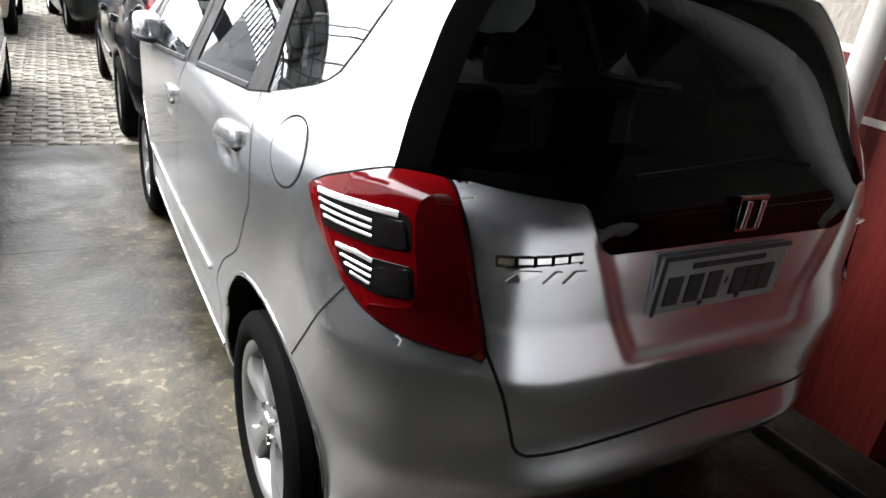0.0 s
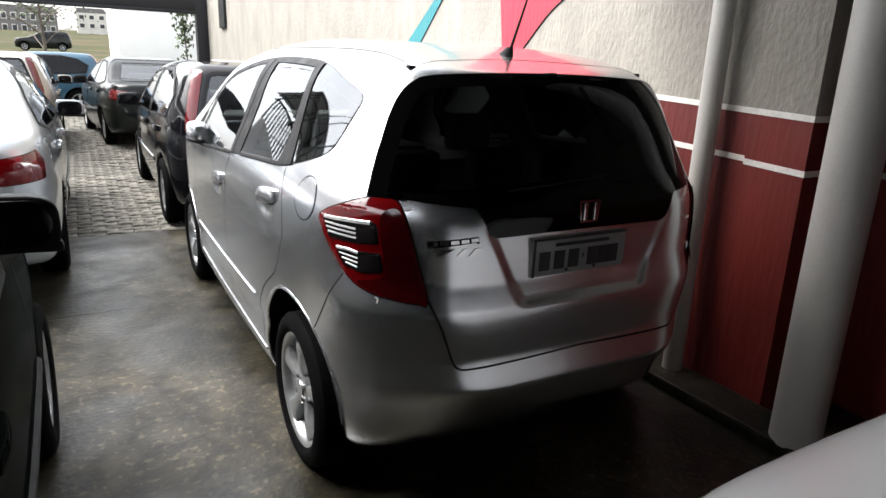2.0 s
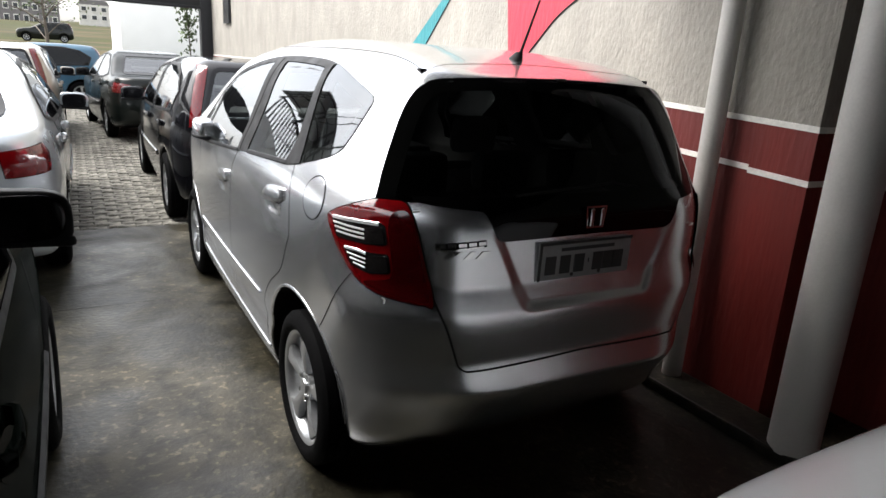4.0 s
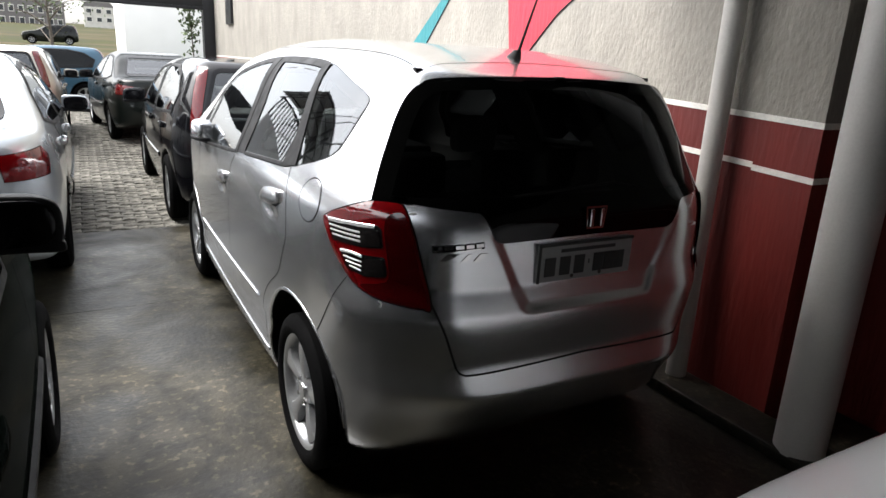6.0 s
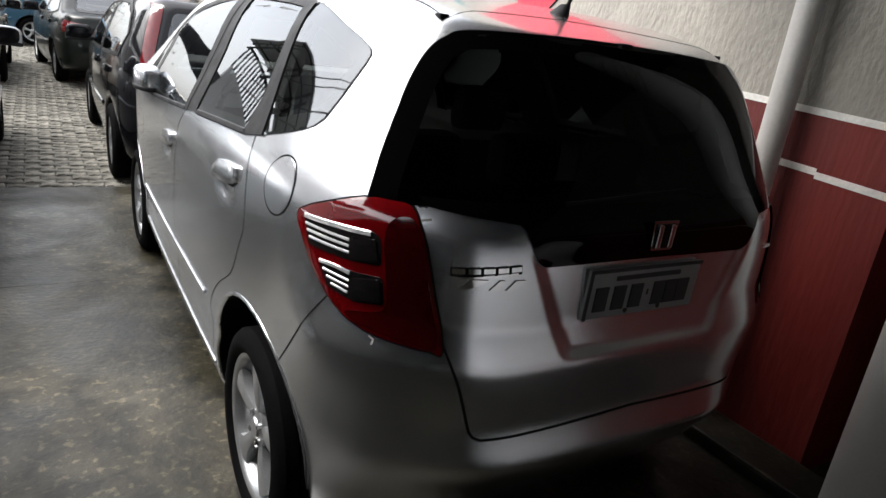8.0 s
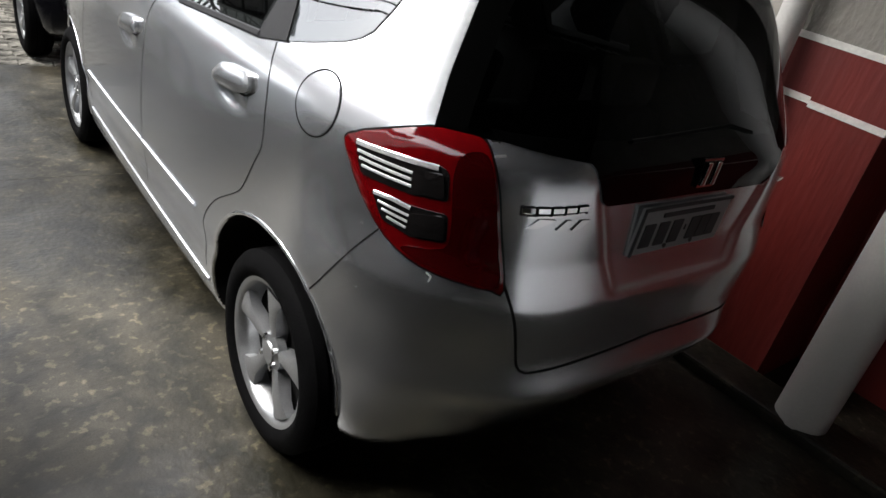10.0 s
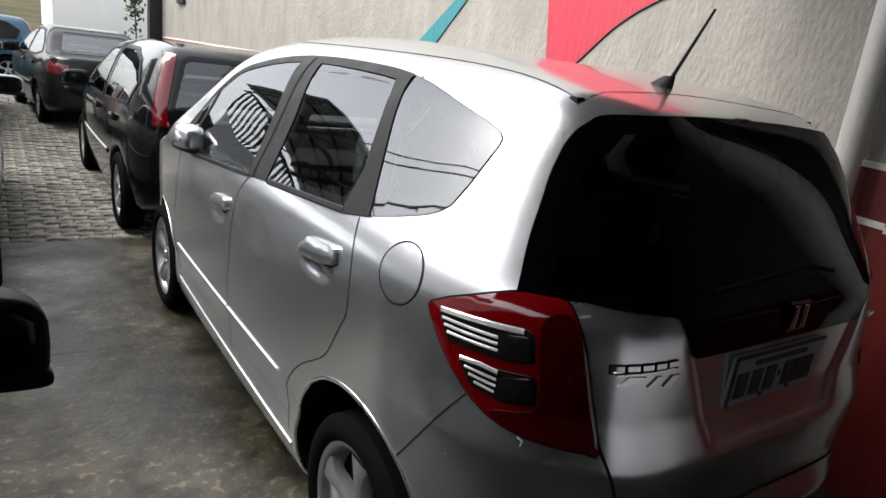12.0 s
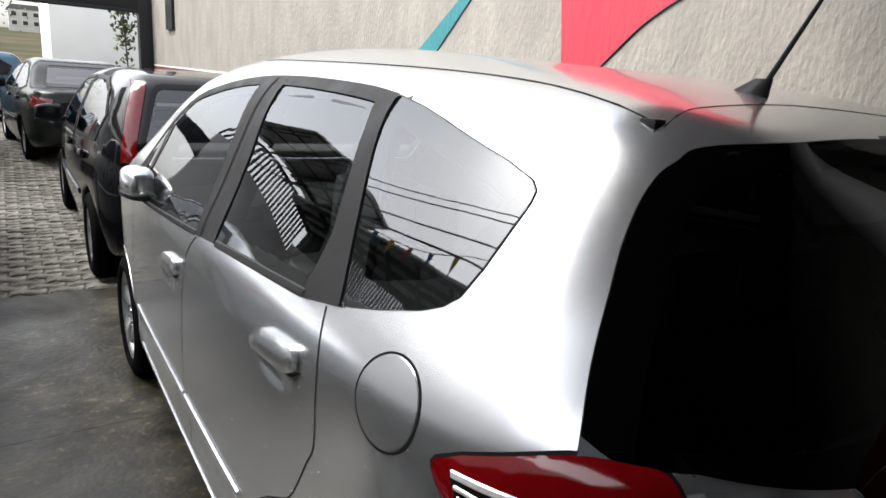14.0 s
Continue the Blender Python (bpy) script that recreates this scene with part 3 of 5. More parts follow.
def shell_parts(car, shell, holes, mat, splits=(), level_in=-0.045, floor_z=0.34, edge=0.016):
    """The painted skin, cut into its panels, and the dark lining inside; holes: (view, outline) of the panes."""
    def kept(verts, quads, normals, grow):
        c, n = verts[quads].mean(1), normals[quads].mean(1)
        ok = np.ones(len(quads), bool)
        for view, line in holes:
            side = {"left": n[:, 0] < -0.25, "right": n[:, 0] > 0.25, "rear": (n[:, 1] < 0.12) & (c[:, 1] < 0.0), "front": (n[:, 1] > 0.15) & (c[:, 1] > 0.6)}[view]
            u = c[:, 0] if view in ("rear", "front") else c[:, 1]
            ok &= ~(side & (far_from(u, c[:, 2], np.asarray(line, float)) < -grow))
        return ok

    verts, quads, normals = shell.skin()
    quads = quads[kept(verts, quads, normals, edge)]
    c, n = verts[quads].mean(1), normals[quads].mean(1)
    well = np.zeros(len(quads), bool)
    for wy, wz in shell_wheels[id(shell)]:
        r = np.hypot(c[:, 1] - wy, c[:, 2] - wz)
        toward = (n[:, 1] * (wy - c[:, 1]) + n[:, 2] * (wz - c[:, 2])) / (r + 1e-6)
        well |= (r < shell_arch[id(shell)] + 0.012) & ((toward > 0.75) | (np.abs(c[:, 0]) < 0.62))
    well |= (n[:, 2] < -0.7) & (c[:, 2] < 0.26)
    mesh_part("underbody", verts, quads[well], GAP, car, normals)
    rest = ~well
    for name, view, line in splits:
        side = {"left": n[:, 0] < -0.2, "right": n[:, 0] > 0.2, "rear": n[:, 1] < -0.2, "front": n[:, 1] > 0.2}[view]
        u = c[:, 0] if view in ("rear", "front") else c[:, 1]
        mine = rest & side & (far_from(u, c[:, 2], np.asarray(line, float)) < 0)
        if mine.any():
            mesh_part(name, verts, quads[mine], mat, car, normals)
            rest &= ~mine
    mesh_part("body", verts, quads[rest], mat, car, normals)
    verts, quads, normals = shell.skin(level_in)
    quads = quads[kept(verts, quads, normals, 0.006)]
    c = verts[quads].mean(1)
    keep = c[:, 2] > floor_z
    mesh_part("cabin_lining", verts, quads[keep], LINING, car, normals)
    part("cabin_floor", box((-0.66, -0.28, floor_z - 0.02), (0.66, 2.2, floor_z + 0.02)), LINING, car)


shell_wheels, shell_arch = {}, {}


def make_shell(side, plan, width, wheels, arch, step, **more):
    s = Shell(side, plan, width, wheels, arch, step, **more)
    shell_wheels[id(s)], shell_arch[id(s)] = wheels, arch
    return s


def window(car, shell, outline, view, pane, name="side_window", frame=0.022, lift=0.003, grid=0.03, outer=0.3, mat=None):
    """A pane and the dark band round it; outer: the share of the band that lies outside the pane."""
    outline = dense(outline, 0.02)
    w = panel(name, shell, outline, view, pane, car, lift, 0.004, grid, even=True)
    w.visible_shadow = False
    nxt = np.roll(outline, -1, 0)
    turn = np.sign((outline[:, 0] * nxt[:, 1] - nxt[:, 0] * outline[:, 1]).sum())
    strip("window_seal", shell, outline, view, frame, mat or PLASTIC, w, lift + 0.0015, 0.0015 if outer else 0.0, True, shift=turn * frame * (0.5 - outer))
    return w


def plate_on(car, at, turn=0, tilt=0):
    p = part("number_plate", box((-0.2, -0.004, -0.065), (0.2, 0.004, 0.065), 0.003), PLATE, car)
    p.matrix_local = pose(*at, tilt, 0, turn)
    part("plate_rim", slab([(-0.2, -0.065), (-0.192, -0.065), (-0.192, 0.057), (0.2, 0.057), (0.2, 0.065), (-0.2, 0.065)], 0.004, "y", -0.009), PLATE_INK, p)
    for x, w in ((-0.147, 0.05), (-0.086, 0.05), (-0.026, 0.05), (0.015, 0.01), (0.056, 0.05), (0.102, 0.05)):
        part("bar", box((x - w / 2, -0.0075, -0.045 if w > 0.02 else -0.015), (x + w / 2 - 0.008, -0.0035, 0.018 if w > 0.02 else 0.0)), PLATE_INK, p)
    part("bar", box((0.122, -0.0075, -0.045), (0.165, -0.0035, 0.018)), PLATE_INK, p)
    part("bar", box((-0.11, -0.0075, 0.033), (0.12, -0.0035, 0.044)), PLATE_INK, p)
    part("screw", lathe([(0.007, 0), (0.005, 0.004), (0, 0.005)], 8, "y", (-0.06, -0.01, -0.05)), STEEL_DARK, p)
    part("screw", lathe([(0.007, 0), (0.005, 0.004), (0, 0.005)], 8, "y", (0.06, -0.01, -0.05)), STEEL_DARK, p)
    return p


def mirror(car, at, sign, mat):
    """A door mirror whose glass looks back; sign: -1 for the left door."""
    m = new("door_mirror")
    m.parent = car
    m.matrix_local = pose(*at)
    bm = bmesh.new()
    bmesh.ops.create_uvsphere(bm, u_segments=24, v_segments=14, radius=1)
    for v in bm.verts:
        x, y, z = v.co
        b = lambda c, p: math.copysign(abs(c) ** p, c)
        v.co = (b(x, 0.5) * 0.115 * (1.0 - 0.12 * max(y, 0)), (b(y, 0.7) * 0.1 if y > 0 else y * 0.012), b(z, 0.5) * 0.072 - 0.01 * x * sign)
    part("shell", bm, mat, m)
    bm = bmesh.new()
    bmesh.ops.create_uvsphere(bm, u_segments=24, v_segments=14, radius=1)
    for v in bm.verts:
        x, y, z = v.co
        b = lambda c, p: math.copysign(abs(c) ** p, c)
        v.co = (b(x, 0.5) * 0.118 * (1.0 - 0.12 * max(y, 0)), (b(y, 0.7) * 0.103 if y > 0 else y * 0.014), b(z, 0.5) * 0.02 - 0.058 - 0.01 * x * sign)
    part("lower_cover", bm, PLASTIC, m)
    bm = bmesh.new()
    bmesh.ops.create_uvsphere(bm, u_segments=20, v_segments=10, radius=1)
    for v in bm.verts:
        x, y, z = v.co
        b = lambda c, p: math.copysign(abs(c) ** p, c)
        v.co = (b(x, 0.6) * 0.098, y * 0.006 - 0.012, b(z, 0.6) * 0.062)
    part("mirror_glass", bm, GLOSS_BLACK, m)
    part("arm", box((-0.03 - sign * 0.12, 0.0, -0.075), (0.03 - sign * 0.12 + 0.0, 0.07, -0.03), 0.012), PLASTIC, m)
    return m


def handle(car, shell, y, z, view, mat, sign):
    panel("handle_recess", shell, curve([(y - 0.1, z + 0.0), (y - 0.05, z - 0.05), (y + 0.04, z - 0.05), (y + 0.09, z), (y + 0.04, z + 0.035), (y - 0.05, z + 0.035)]), view, mat, car, 0.0015, 0.003, 0.02)
    out = []
    for yy in (y - 0.1, y - 0.085, y - 0.04, y + 0.02, y + 0.075, y + 0.09):
        out.append(yy)
    base = onto(shell, [(yy, z + 0.012) for yy in out], view, 0.0)
    lift = [0.004, 0.022, 0.03, 0.03, 0.022, 0.004]
    bm = bmesh.new()
    rings = []
    for p, l in zip(base, lift):
        rings.append([bm.verts.new((p[0] + sign * (l + dx), p[1], p[2] + dz)) for dx, dz in ((0, -0.022), (0.008, -0.014), (0.01, 0.01), (0.003, 0.022), (-0.01, 0.02), (-0.01, -0.02))])
    for a, b in zip(rings, rings[1:]):
        for k in range(6):
            bm.faces.new((a[k], a[(k + 1) % 6], b[(k + 1) % 6], b[k]))
    bm.faces.new(rings[0][::-1])
    bm.faces.new(rings[-1])
    bmesh.ops.recalc_face_normals(bm, faces=bm.faces)
    part("door_handle", bm, mat, car)


# The silver hatchback.
HATCH_REAR_GLASS = curve([(-0.7, 1.123), (-0.667, 1.205), (-0.628, 1.297), (-0.592, 1.378), (-0.557, 1.437), (-0.52, 1.471), (-0.455, 1.494), (-0.22, 1.506), (0, 1.509)], 5, False).tolist()
HATCH_REAR_GLASS = HATCH_REAR_GLASS + mirrored(HATCH_REAR_GLASS[:-1])
HATCH_BACK_LOW = [(0.606, 1.1314), (0.4296, 1.1131), (0.4148, 1.1016), (0.3776, 1.0315), (0.3541, 1.0173), (-0, 1.0207), (-0.3541, 1.0173), (-0.3776, 1.0315), (-0.4148, 1.1016), (-0.4296, 1.1131), (-0.606, 1.1314)]
QUARTER = [(0.2785, 1.5215), (0.1669, 1.5068), (0.0742, 1.4896), (-0.1223, 1.4465), (-0.1844, 1.4262), (-0.1987, 1.4129), (-0.1991, 1.3956), (-0.1756, 1.3023), (-0.1565, 1.2521), (-0.1329, 1.2315), (-0.0957, 1.2143), (-0.0047, 1.1873), (0.0841, 1.165), (0.0958, 1.1694), (0.1404, 1.2481), (0.1943, 1.3582)]
REAR_DOOR_GLASS = rounded([(0.8839, 1.509), (0.6054, 1.5168), (0.3352, 1.5118), (0.2985, 1.4615), (0.2628, 1.3662), (0.2251, 1.2575), (0.2256, 1.1511), (0.4734, 1.1353), (0.7689, 1.1169), (0.8088, 1.3275)], 0.015).tolist()
FRONT_DOOR_GLASS = rounded([(1.0469, 1.5061), (1.2982, 1.4805), (1.4107, 1.4642), (1.5606, 1.4256), (1.7304, 1.3241), (1.8348, 1.2198), (1.8394, 1.0427), (1.6431, 1.0491), (1.1606, 1.082), (0.9345, 1.1012), (0.9992, 1.3506)], 0.02).tolist()
DOOR_FRAME_TOP = curve([(0.2683, 1.5069), (0.3847, 1.5158), (0.5394, 1.5208), (0.7551, 1.5233), (0.958, 1.5198), (1.0756, 1.5138), (1.2095, 1.5014), (1.3881, 1.4739), (1.5991, 1.4222), (1.7634, 1.3206), (1.8705, 1.2092), (1.9328, 1.1228)], 3, False).tolist()


def dents_hatch(X, Y, Z):
    """Shoulder line, sill, tailgate hollow, bumper crease and ledge, hollows behind the door handles."""
    ax = np.abs(X)
    rear = ease(-Y, 0.15, 0.42)
    back = ease(-Y, 0.4, 0.55)
    d = 0.007 * ease(Z, 0.5, 0.44) * ease(Z, 0.36, 0.42) * ease(Y, -0.1, 0.3) * ease(ax, 0.6, 0.7)
    Z = Z - 0.026
    wide = 0.262 + 0.48 * np.clip(Z - 0.765, 0, 0.3)
    d = d + 0.011 * ease(wide - ax, -0.018, 0.026) * ease(Z, 0.758, 0.782) * ease(Z, 1.06, 1.0) * back
    crease = np.where(Z > 0.757, np.clip((0.85 - Z) / 0.093, 0, 1), 1 - 0.9 * ease(0.757 - Z, 0.0, 0.22))
    d = d - 0.022 * crease * rear * ease(Z, 0.45, 0.6)
    d = d - 0.024 * np.clip((0.594 - Z) / 0.105, 0, 1) * np.clip((Z - 0.4) / 0.089, 0, 1) * back * ease(0.74 - ax, 0.0, 0.42)
    d = d + 0.075 * ease(Z, 0.5, 0.22) * ease(-Y, 0.3, 0.58)
    for hy, hz in ((0.305, 0.935), (1.29, 0.845)):
        d = d + 0.009 * np.exp(-((((Y - hy) / 0.085) ** 2) + ((Z - hz) / 0.024) ** 2) ** 2) * ease(ax, 0.6, 0.7)
    return d


def silver_hatch():
    car = thing("silver_hatchback", "silver five-door hatchback parked beside the red and grey wall", "car")
    sh = make_shell(HATCH_SIDE, HATCH_PLAN, HATCH_WIDTH, [(0.05, 0.335), (2.5, 0.3)], 0.347, 0.0115, dents=dents_hatch)
    rear_glass = HATCH_REAR_GLASS + HATCH_BACK_LOW
    front_glass = [(-0.66, 1.1), (-0.58, 1.4), (-0.5, 1.445), (0.5, 1.445), (0.58, 1.4), (0.66, 1.1)]
    see = [(v, w) for v in ("left", "right") for w in (QUARTER, REAR_DOOR_GLASS, FRONT_DOOR_GLASS)]
    see += [("rear", HATCH_REAR_GLASS + [(0.59, 1.125), (-0.59, 1.125)]), ("front", front_glass)]
    rear_door = [(0.1374, 1.1485), (0.1099, 1.084), (0.0958, 1.007), (0.0945, 0.8994), (0.1224, 0.8479), (0.1823, 0.7496), (0.2334, 0.7013), (0.3736, 0.613), (0.4678, 0.4959), (0.4468, 0.3436), (1.0428, 0.3521), (1.1314, 0.5034), (1.1159, 0.7298), (1.0521, 0.9782), (0.947, 1.0748), (0.9876, 1.322), (1.0745, 1.5228), (0.3208, 1.5176)]
    front_door = [(1.0924, 0.3526), (1.1314, 0.5034), (1.1159, 0.7298), (1.0521, 0.9782), (0.947, 1.0748), (0.9876, 1.322), (1.0745, 1.5228), (1.5211, 1.4457), (1.8715, 1.2192), (1.9928, 1.0138), (2.1352, 0.5735), (2.0508, 0.3712)]
    gate = [(-0.5979, 1.1187), (-0.5895, 0.9834), (-0.5613, 0.8386), (-0.5275, 0.741), (-0.4842, 0.6107), (-0.448, 0.5906), (0.448, 0.5906), (0.4842, 0.6107), (0.5275, 0.741), (0.5613, 0.8386), (0.5895, 0.9834), (0.5979, 1.1187)]
    splits = [("rear_door", "left", rear_door), ("rear_door", "right", rear_door), ("front_door", "left", front_door), ("front_door", "right", front_door), ("tailgate", "rear", gate)]
    shell_parts(car, sh, see, SILVER, splits, edge=0.008)
    for view, sign in (("left", -1), ("right", 1)):
        for line, nm, band in ((QUARTER, "quarter_window", 0.045), (REAR_DOOR_GLASS, "rear_door_window", 0.026), (FRONT_DOOR_GLASS, "front_door_window", 0.026)):
            line = dense(line, 0.02)
            w = panel(nm, sh, line, view, TINT, car, 0.0045, 0.003, 0.04, even=True)
            w.visible_shadow = False
            nxt = np.roll(line, -1, 0)
            turn = np.sign((line[:, 0] * nxt[:, 1] - nxt[:, 0] * line[:, 1]).sum())
            strip("window_border", sh, line, view, band, FRIT, w, 0.0006, 0, True, shift=turn * (band / 2 - 0.001))
        panel("window_pillar", sh, [(0.9396, 1.0917), (0.7699, 1.1064), (0.8088, 1.3275), (0.8856, 1.5225), (1.053, 1.5161), (1.0011, 1.3506)], view, PLASTIC, car, 0.007, 0.006)
        panel("window_pillar", sh, [(0.2271, 1.1363), (0.0925, 1.1598), (0.1428, 1.2523), (0.1943, 1.3582), (0.269, 1.5114), (0.3437, 1.5207), (0.2968, 1.4517), (0.2628, 1.3662), (0.2251, 1.2575)], view, PLASTIC, car, 0.007, 0.006)
        strip("door_slot", sh, [(0.8909, 1.0958), (0.9209, 1.3221), (0.959, 1.5232)], view, 0.014, GAP, car, 0.008)
        strip("door_frame", sh, DOOR_FRAME_TOP, view, 0.026, PLASTIC, car, 0.0055, 0.001)
        strip("window_seal", sh, [(0.2205, 1.1447), (0.4636, 1.13), (0.7544, 1.1106)], view, 0.018, PLASTIC, car, 0.0065, 0.003)
        strip("window_seal", sh, [(0.9366, 1.0959), (1.1467, 1.0798), (1.6568, 1.0428), (1.8782, 1.0309)], view, 0.018, PLASTIC, car, 0.0065, 0.003)
        strip("window_divider", sh, [(1.7434, 1.3309), (1.7744, 1.0471)], view, 0.022, PLASTIC, car, 0.0065, 0.002)
        panel("mirror_base", sh, [(1.8388, 1.0469), (1.8348, 1.2198), (1.9509, 1.1376), (1.9703, 1.0351)], view, PLASTIC, car, 0.005, 0.006)
        strip("panel_gap", sh, curve(rear_door[:10], 3, False), view, 0.0035, GAP, car, 0.0012)
        strip("panel_gap", sh, curve([(1.0924, 0.3526), (1.1314, 0.5034), (1.1159, 0.7298), (1.0521, 0.9782), (0.9465, 1.0854)], 4, False), view, 0.0035, GAP, car, 0.0012)
        strip("panel_gap", sh, curve([(2.0508, 0.3712), (2.1352, 0.5735), (2.0282, 0.9068), (1.9741, 1.0141)], 4, False), view, 0.004, GAP, car, 0.0015)
        strip("door_moulding", sh, [(0.5444, 0.516), (1.1216, 0.5142)], view, 0.017, SILVER, car, 0.001, 0.006, label="silver rubbing strip")
        strip("door_moulding", sh, [(1.1414, 0.5144), (2.0335, 0.5129)], view, 0.017, SILVER, car, 0.001, 0.006, label="silver rubbing strip")
        strip("sill_strip", sh, [(0.4306, 0.2965), (2.0374, 0.3336)], view, 0.014, SILVER, car, 0.0, 0.005)
        for hy, hz in ((0.2837, 1.0125), (1.2513, 0.9221)):
            grip = rounded([(hy + a, hz + b) for a, b in ((0.06, 0.028), (-0.1, 0.042), (-0.113, 0.0), (-0.075, -0.018), (0.11, -0.038), (0.122, -0.016))], 0.02)
            cup = curve([(hy + 0.125, hz - 0.03), (hy + 0.09, hz - 0.062), (hy - 0.02, hz - 0.062), (hy - 0.085, hz - 0.04), (hy - 0.07, hz - 0.008), (hy + 0.06, hz - 0.012)], 4)
            panel("handle_cup", sh, cup, view, SILVER, car, 0.0012, 0.003, 0.015)
            h = panel("door_handle", sh, grip, view, SILVER, car, 0.014, 0.02, 0.012, "", 0.008)
            strip("handle_edge", sh, [(hy + 0.0, hz - 0.03), (hy - 0.08, hz - 0.022), (hy - 0.117, hz - 0.002), (hy - 0.106, hz + 0.036)], view, 0.005, GAP, h, 0.003)
        ring = [(0.352 * math.cos(radians(a)), 0.352 * math.sin(radians(a))) for a in range(-14, 187, 4)]
        for wy, wz in ((0.05, 0.335), (2.5, 0.3)):
            part("arch_lip", tube(onto(sh, [(wy + a, wz + b) for a, b in ring], view, -0.003).tolist(), 0.008, 8), SILVER, car)
    flap = [(-0.106 + 0.076 * math.cos(a), 1.075 + 0.074 * math.sin(a)) for a in np.linspace(0, 2 * math.pi, 33)[:-1]]
    strip("fuel_flap_gap", sh, flap, "left", 0.0035, GAP, car, 0.0012, 0, True, gap=0.012)
    panel("fuel_flap", sh, [(-0.106 + 0.072 * math.cos(a), 1.075 + 0.07 * math.sin(a)) for a in np.linspace(0, 2 * math.pi, 33)[:-1]], "left", SILVER, car, 0.002, 0.004, 0.02)
    # rear glass with its black border, and the black strip under it
    w = panel("rear_window", sh, dense(rear_glass, 0.02), "rear", DARK_TINT, car, 0.006, 0.004)
    w.visible_shadow = False
    strip("window_border", sh, dense(HATCH_REAR_GLASS, 0.02, False), "rear", 0.036, FRIT, w, 0.0015, shift=-0.017)
    panel("window_border", sh, HATCH_BACK_LOW + [(-0.62, 1.15), (-0.5, 1.155), (0.5, 1.155), (0.62, 1.15)], "rear", FRIT, w, 0.002, 0.004)
    w = panel("windscreen", sh, front_glass, "front", TINT, car, 0.004, 0.006, 0.05)
    w.visible_shadow = False
    # gaps of the tailgate, bumper and roof
    low = [(-0.5744, 0.8455), (-0.5556, 0.7912), (-0.5346, 0.7401), (-0.5085, 0.6677), (-0.492, 0.6207), (-0.4812, 0.6045), (-0.4623, 0.5956), (-0.3207, 0.6024), (0, 0.6115)]
    low = low + mirrored(low[:-1])
    strip("panel_gap", sh, low, "rear", 0.006, GAP, car, 0.0015)
    for view, s in (("rear_left", 1), ("rear_right", -1)):
        strip("bumper_gap", sh, curve([(s * -0.2837, 0.8781), (s * -0.3418, 0.7975), (s * -0.421, 0.659), (s * -0.4929, 0.5354)], 4, False), view, 0.0035, GAP, car, 0.0012)
    # tail lamps round the corners
    lens = curve([(-0.3973, 1.041), (-0.3703, 1.0625), (-0.3352, 1.0804), (-0.2192, 1.1237), (-0.1436, 1.1306), (-0.1045, 1.1259), (-0.0785, 1.0911), (-0.0548, 1.0397), (-0.0266, 0.9441), (0.0083, 0.8234), (-0.0183, 0.8213), (-0.0654, 0.8232), (-0.1758, 0.838), (-0.2632, 0.8721), (-0.3348, 0.9407), (-0.377, 1.0013)], 3).tolist()
    for view, s in (("rear_left", 1), ("rear_right", -1)):
        flip = (lambda l: l) if s > 0 else mirrored
        lamp = panel("tail_lamp", sh, flip(lens), view, RED_LENS, car, 0.006, 0.02, 0.02, "red tail lamp with clear bars and smoked squares", 0.006)
        strip("lamp_gap", sh, flip(lens), view, 0.009, GAP, lamp, 0.003, 0, True)
        # thin dark overlay paints the shade on the lens's lower inner side
        panel("lamp_wing", sh, flip(curve([(-0.142, 1.088), (-0.148, 1.05), (-0.14, 1.0), (-0.13, 0.94), (-0.136, 0.892), (-0.22, 0.868), (-0.2, 0.852), (-0.12, 0.838), (-0.06, 0.83), (-0.004, 0.83), (-0.03, 0.93), (-0.06, 1.04), (-0.085, 1.094), (-0.112, 1.104)], 3).tolist()), view, SHADED_RED_LENS, lamp, 0.0138, 0.0015, 0.02)
        for bezel in ([(-0.3657, 1.0501), (-0.339, 0.9866), (-0.2203, 0.9873), (-0.1465, 0.9951), (-0.1566, 1.0546), (-0.1787, 1.0624)], [(-0.3082, 0.9646), (-0.2748, 0.9096), (-0.2028, 0.8955), (-0.1316, 0.9065), (-0.1409, 0.9682), (-0.2159, 0.9644)]):
            panel("lamp_bezel", sh, flip(rounded(bezel, 0.01)), view, SMOKE_LENS, lamp, 0.0135, 0.002, 0.015)
        for thick, bar in ((0.012, [(-0.3598, 1.0476), (-0.2651, 1.0534), (-0.1787, 1.0569)]), (0.0072, [(-0.3542, 1.0317), (-0.2277, 1.0313)]), (0.0072, [(-0.3475, 1.0184), (-0.2267, 1.0178)]), (0.0072, [(-0.3386, 1.0049), (-0.2246, 1.0043)]),
                           (0.0105, [(-0.302, 0.9621), (-0.2572, 0.9639), (-0.2181, 0.9586)]), (0.0065, [(-0.2894, 0.9472), (-0.2182, 0.9411)]), (0.0065, [(-0.2778, 0.9334), (-0.2182, 0.927)]), (0.0065, [(-0.264, 0.9203), (-0.2193, 0.9127)])):
            strip("lamp_bar", sh, flip(bar), view, thick, CLEAR_LENS, lamp, 0.0142, 0.002, gap=0.012)
        panel("smoked_square", sh, flip(rounded([(-0.2256, 1.0402), (-0.1654, 1.0475), (-0.1543, 1.0002), (-0.2192, 0.993)], 0.01)), view, SMOKE_LENS, lamp, 0.0175, 0.004, 0.015, "", 0.003)
        panel("smoked_square", sh, flip(rounded([(-0.2171, 0.9481), (-0.1475, 0.9631), (-0.1372, 0.9118), (-0.2094, 0.9)], 0.01)), view, SMOKE_LENS, lamp, 0.0175, 0.004, 0.015, "", 0.003)
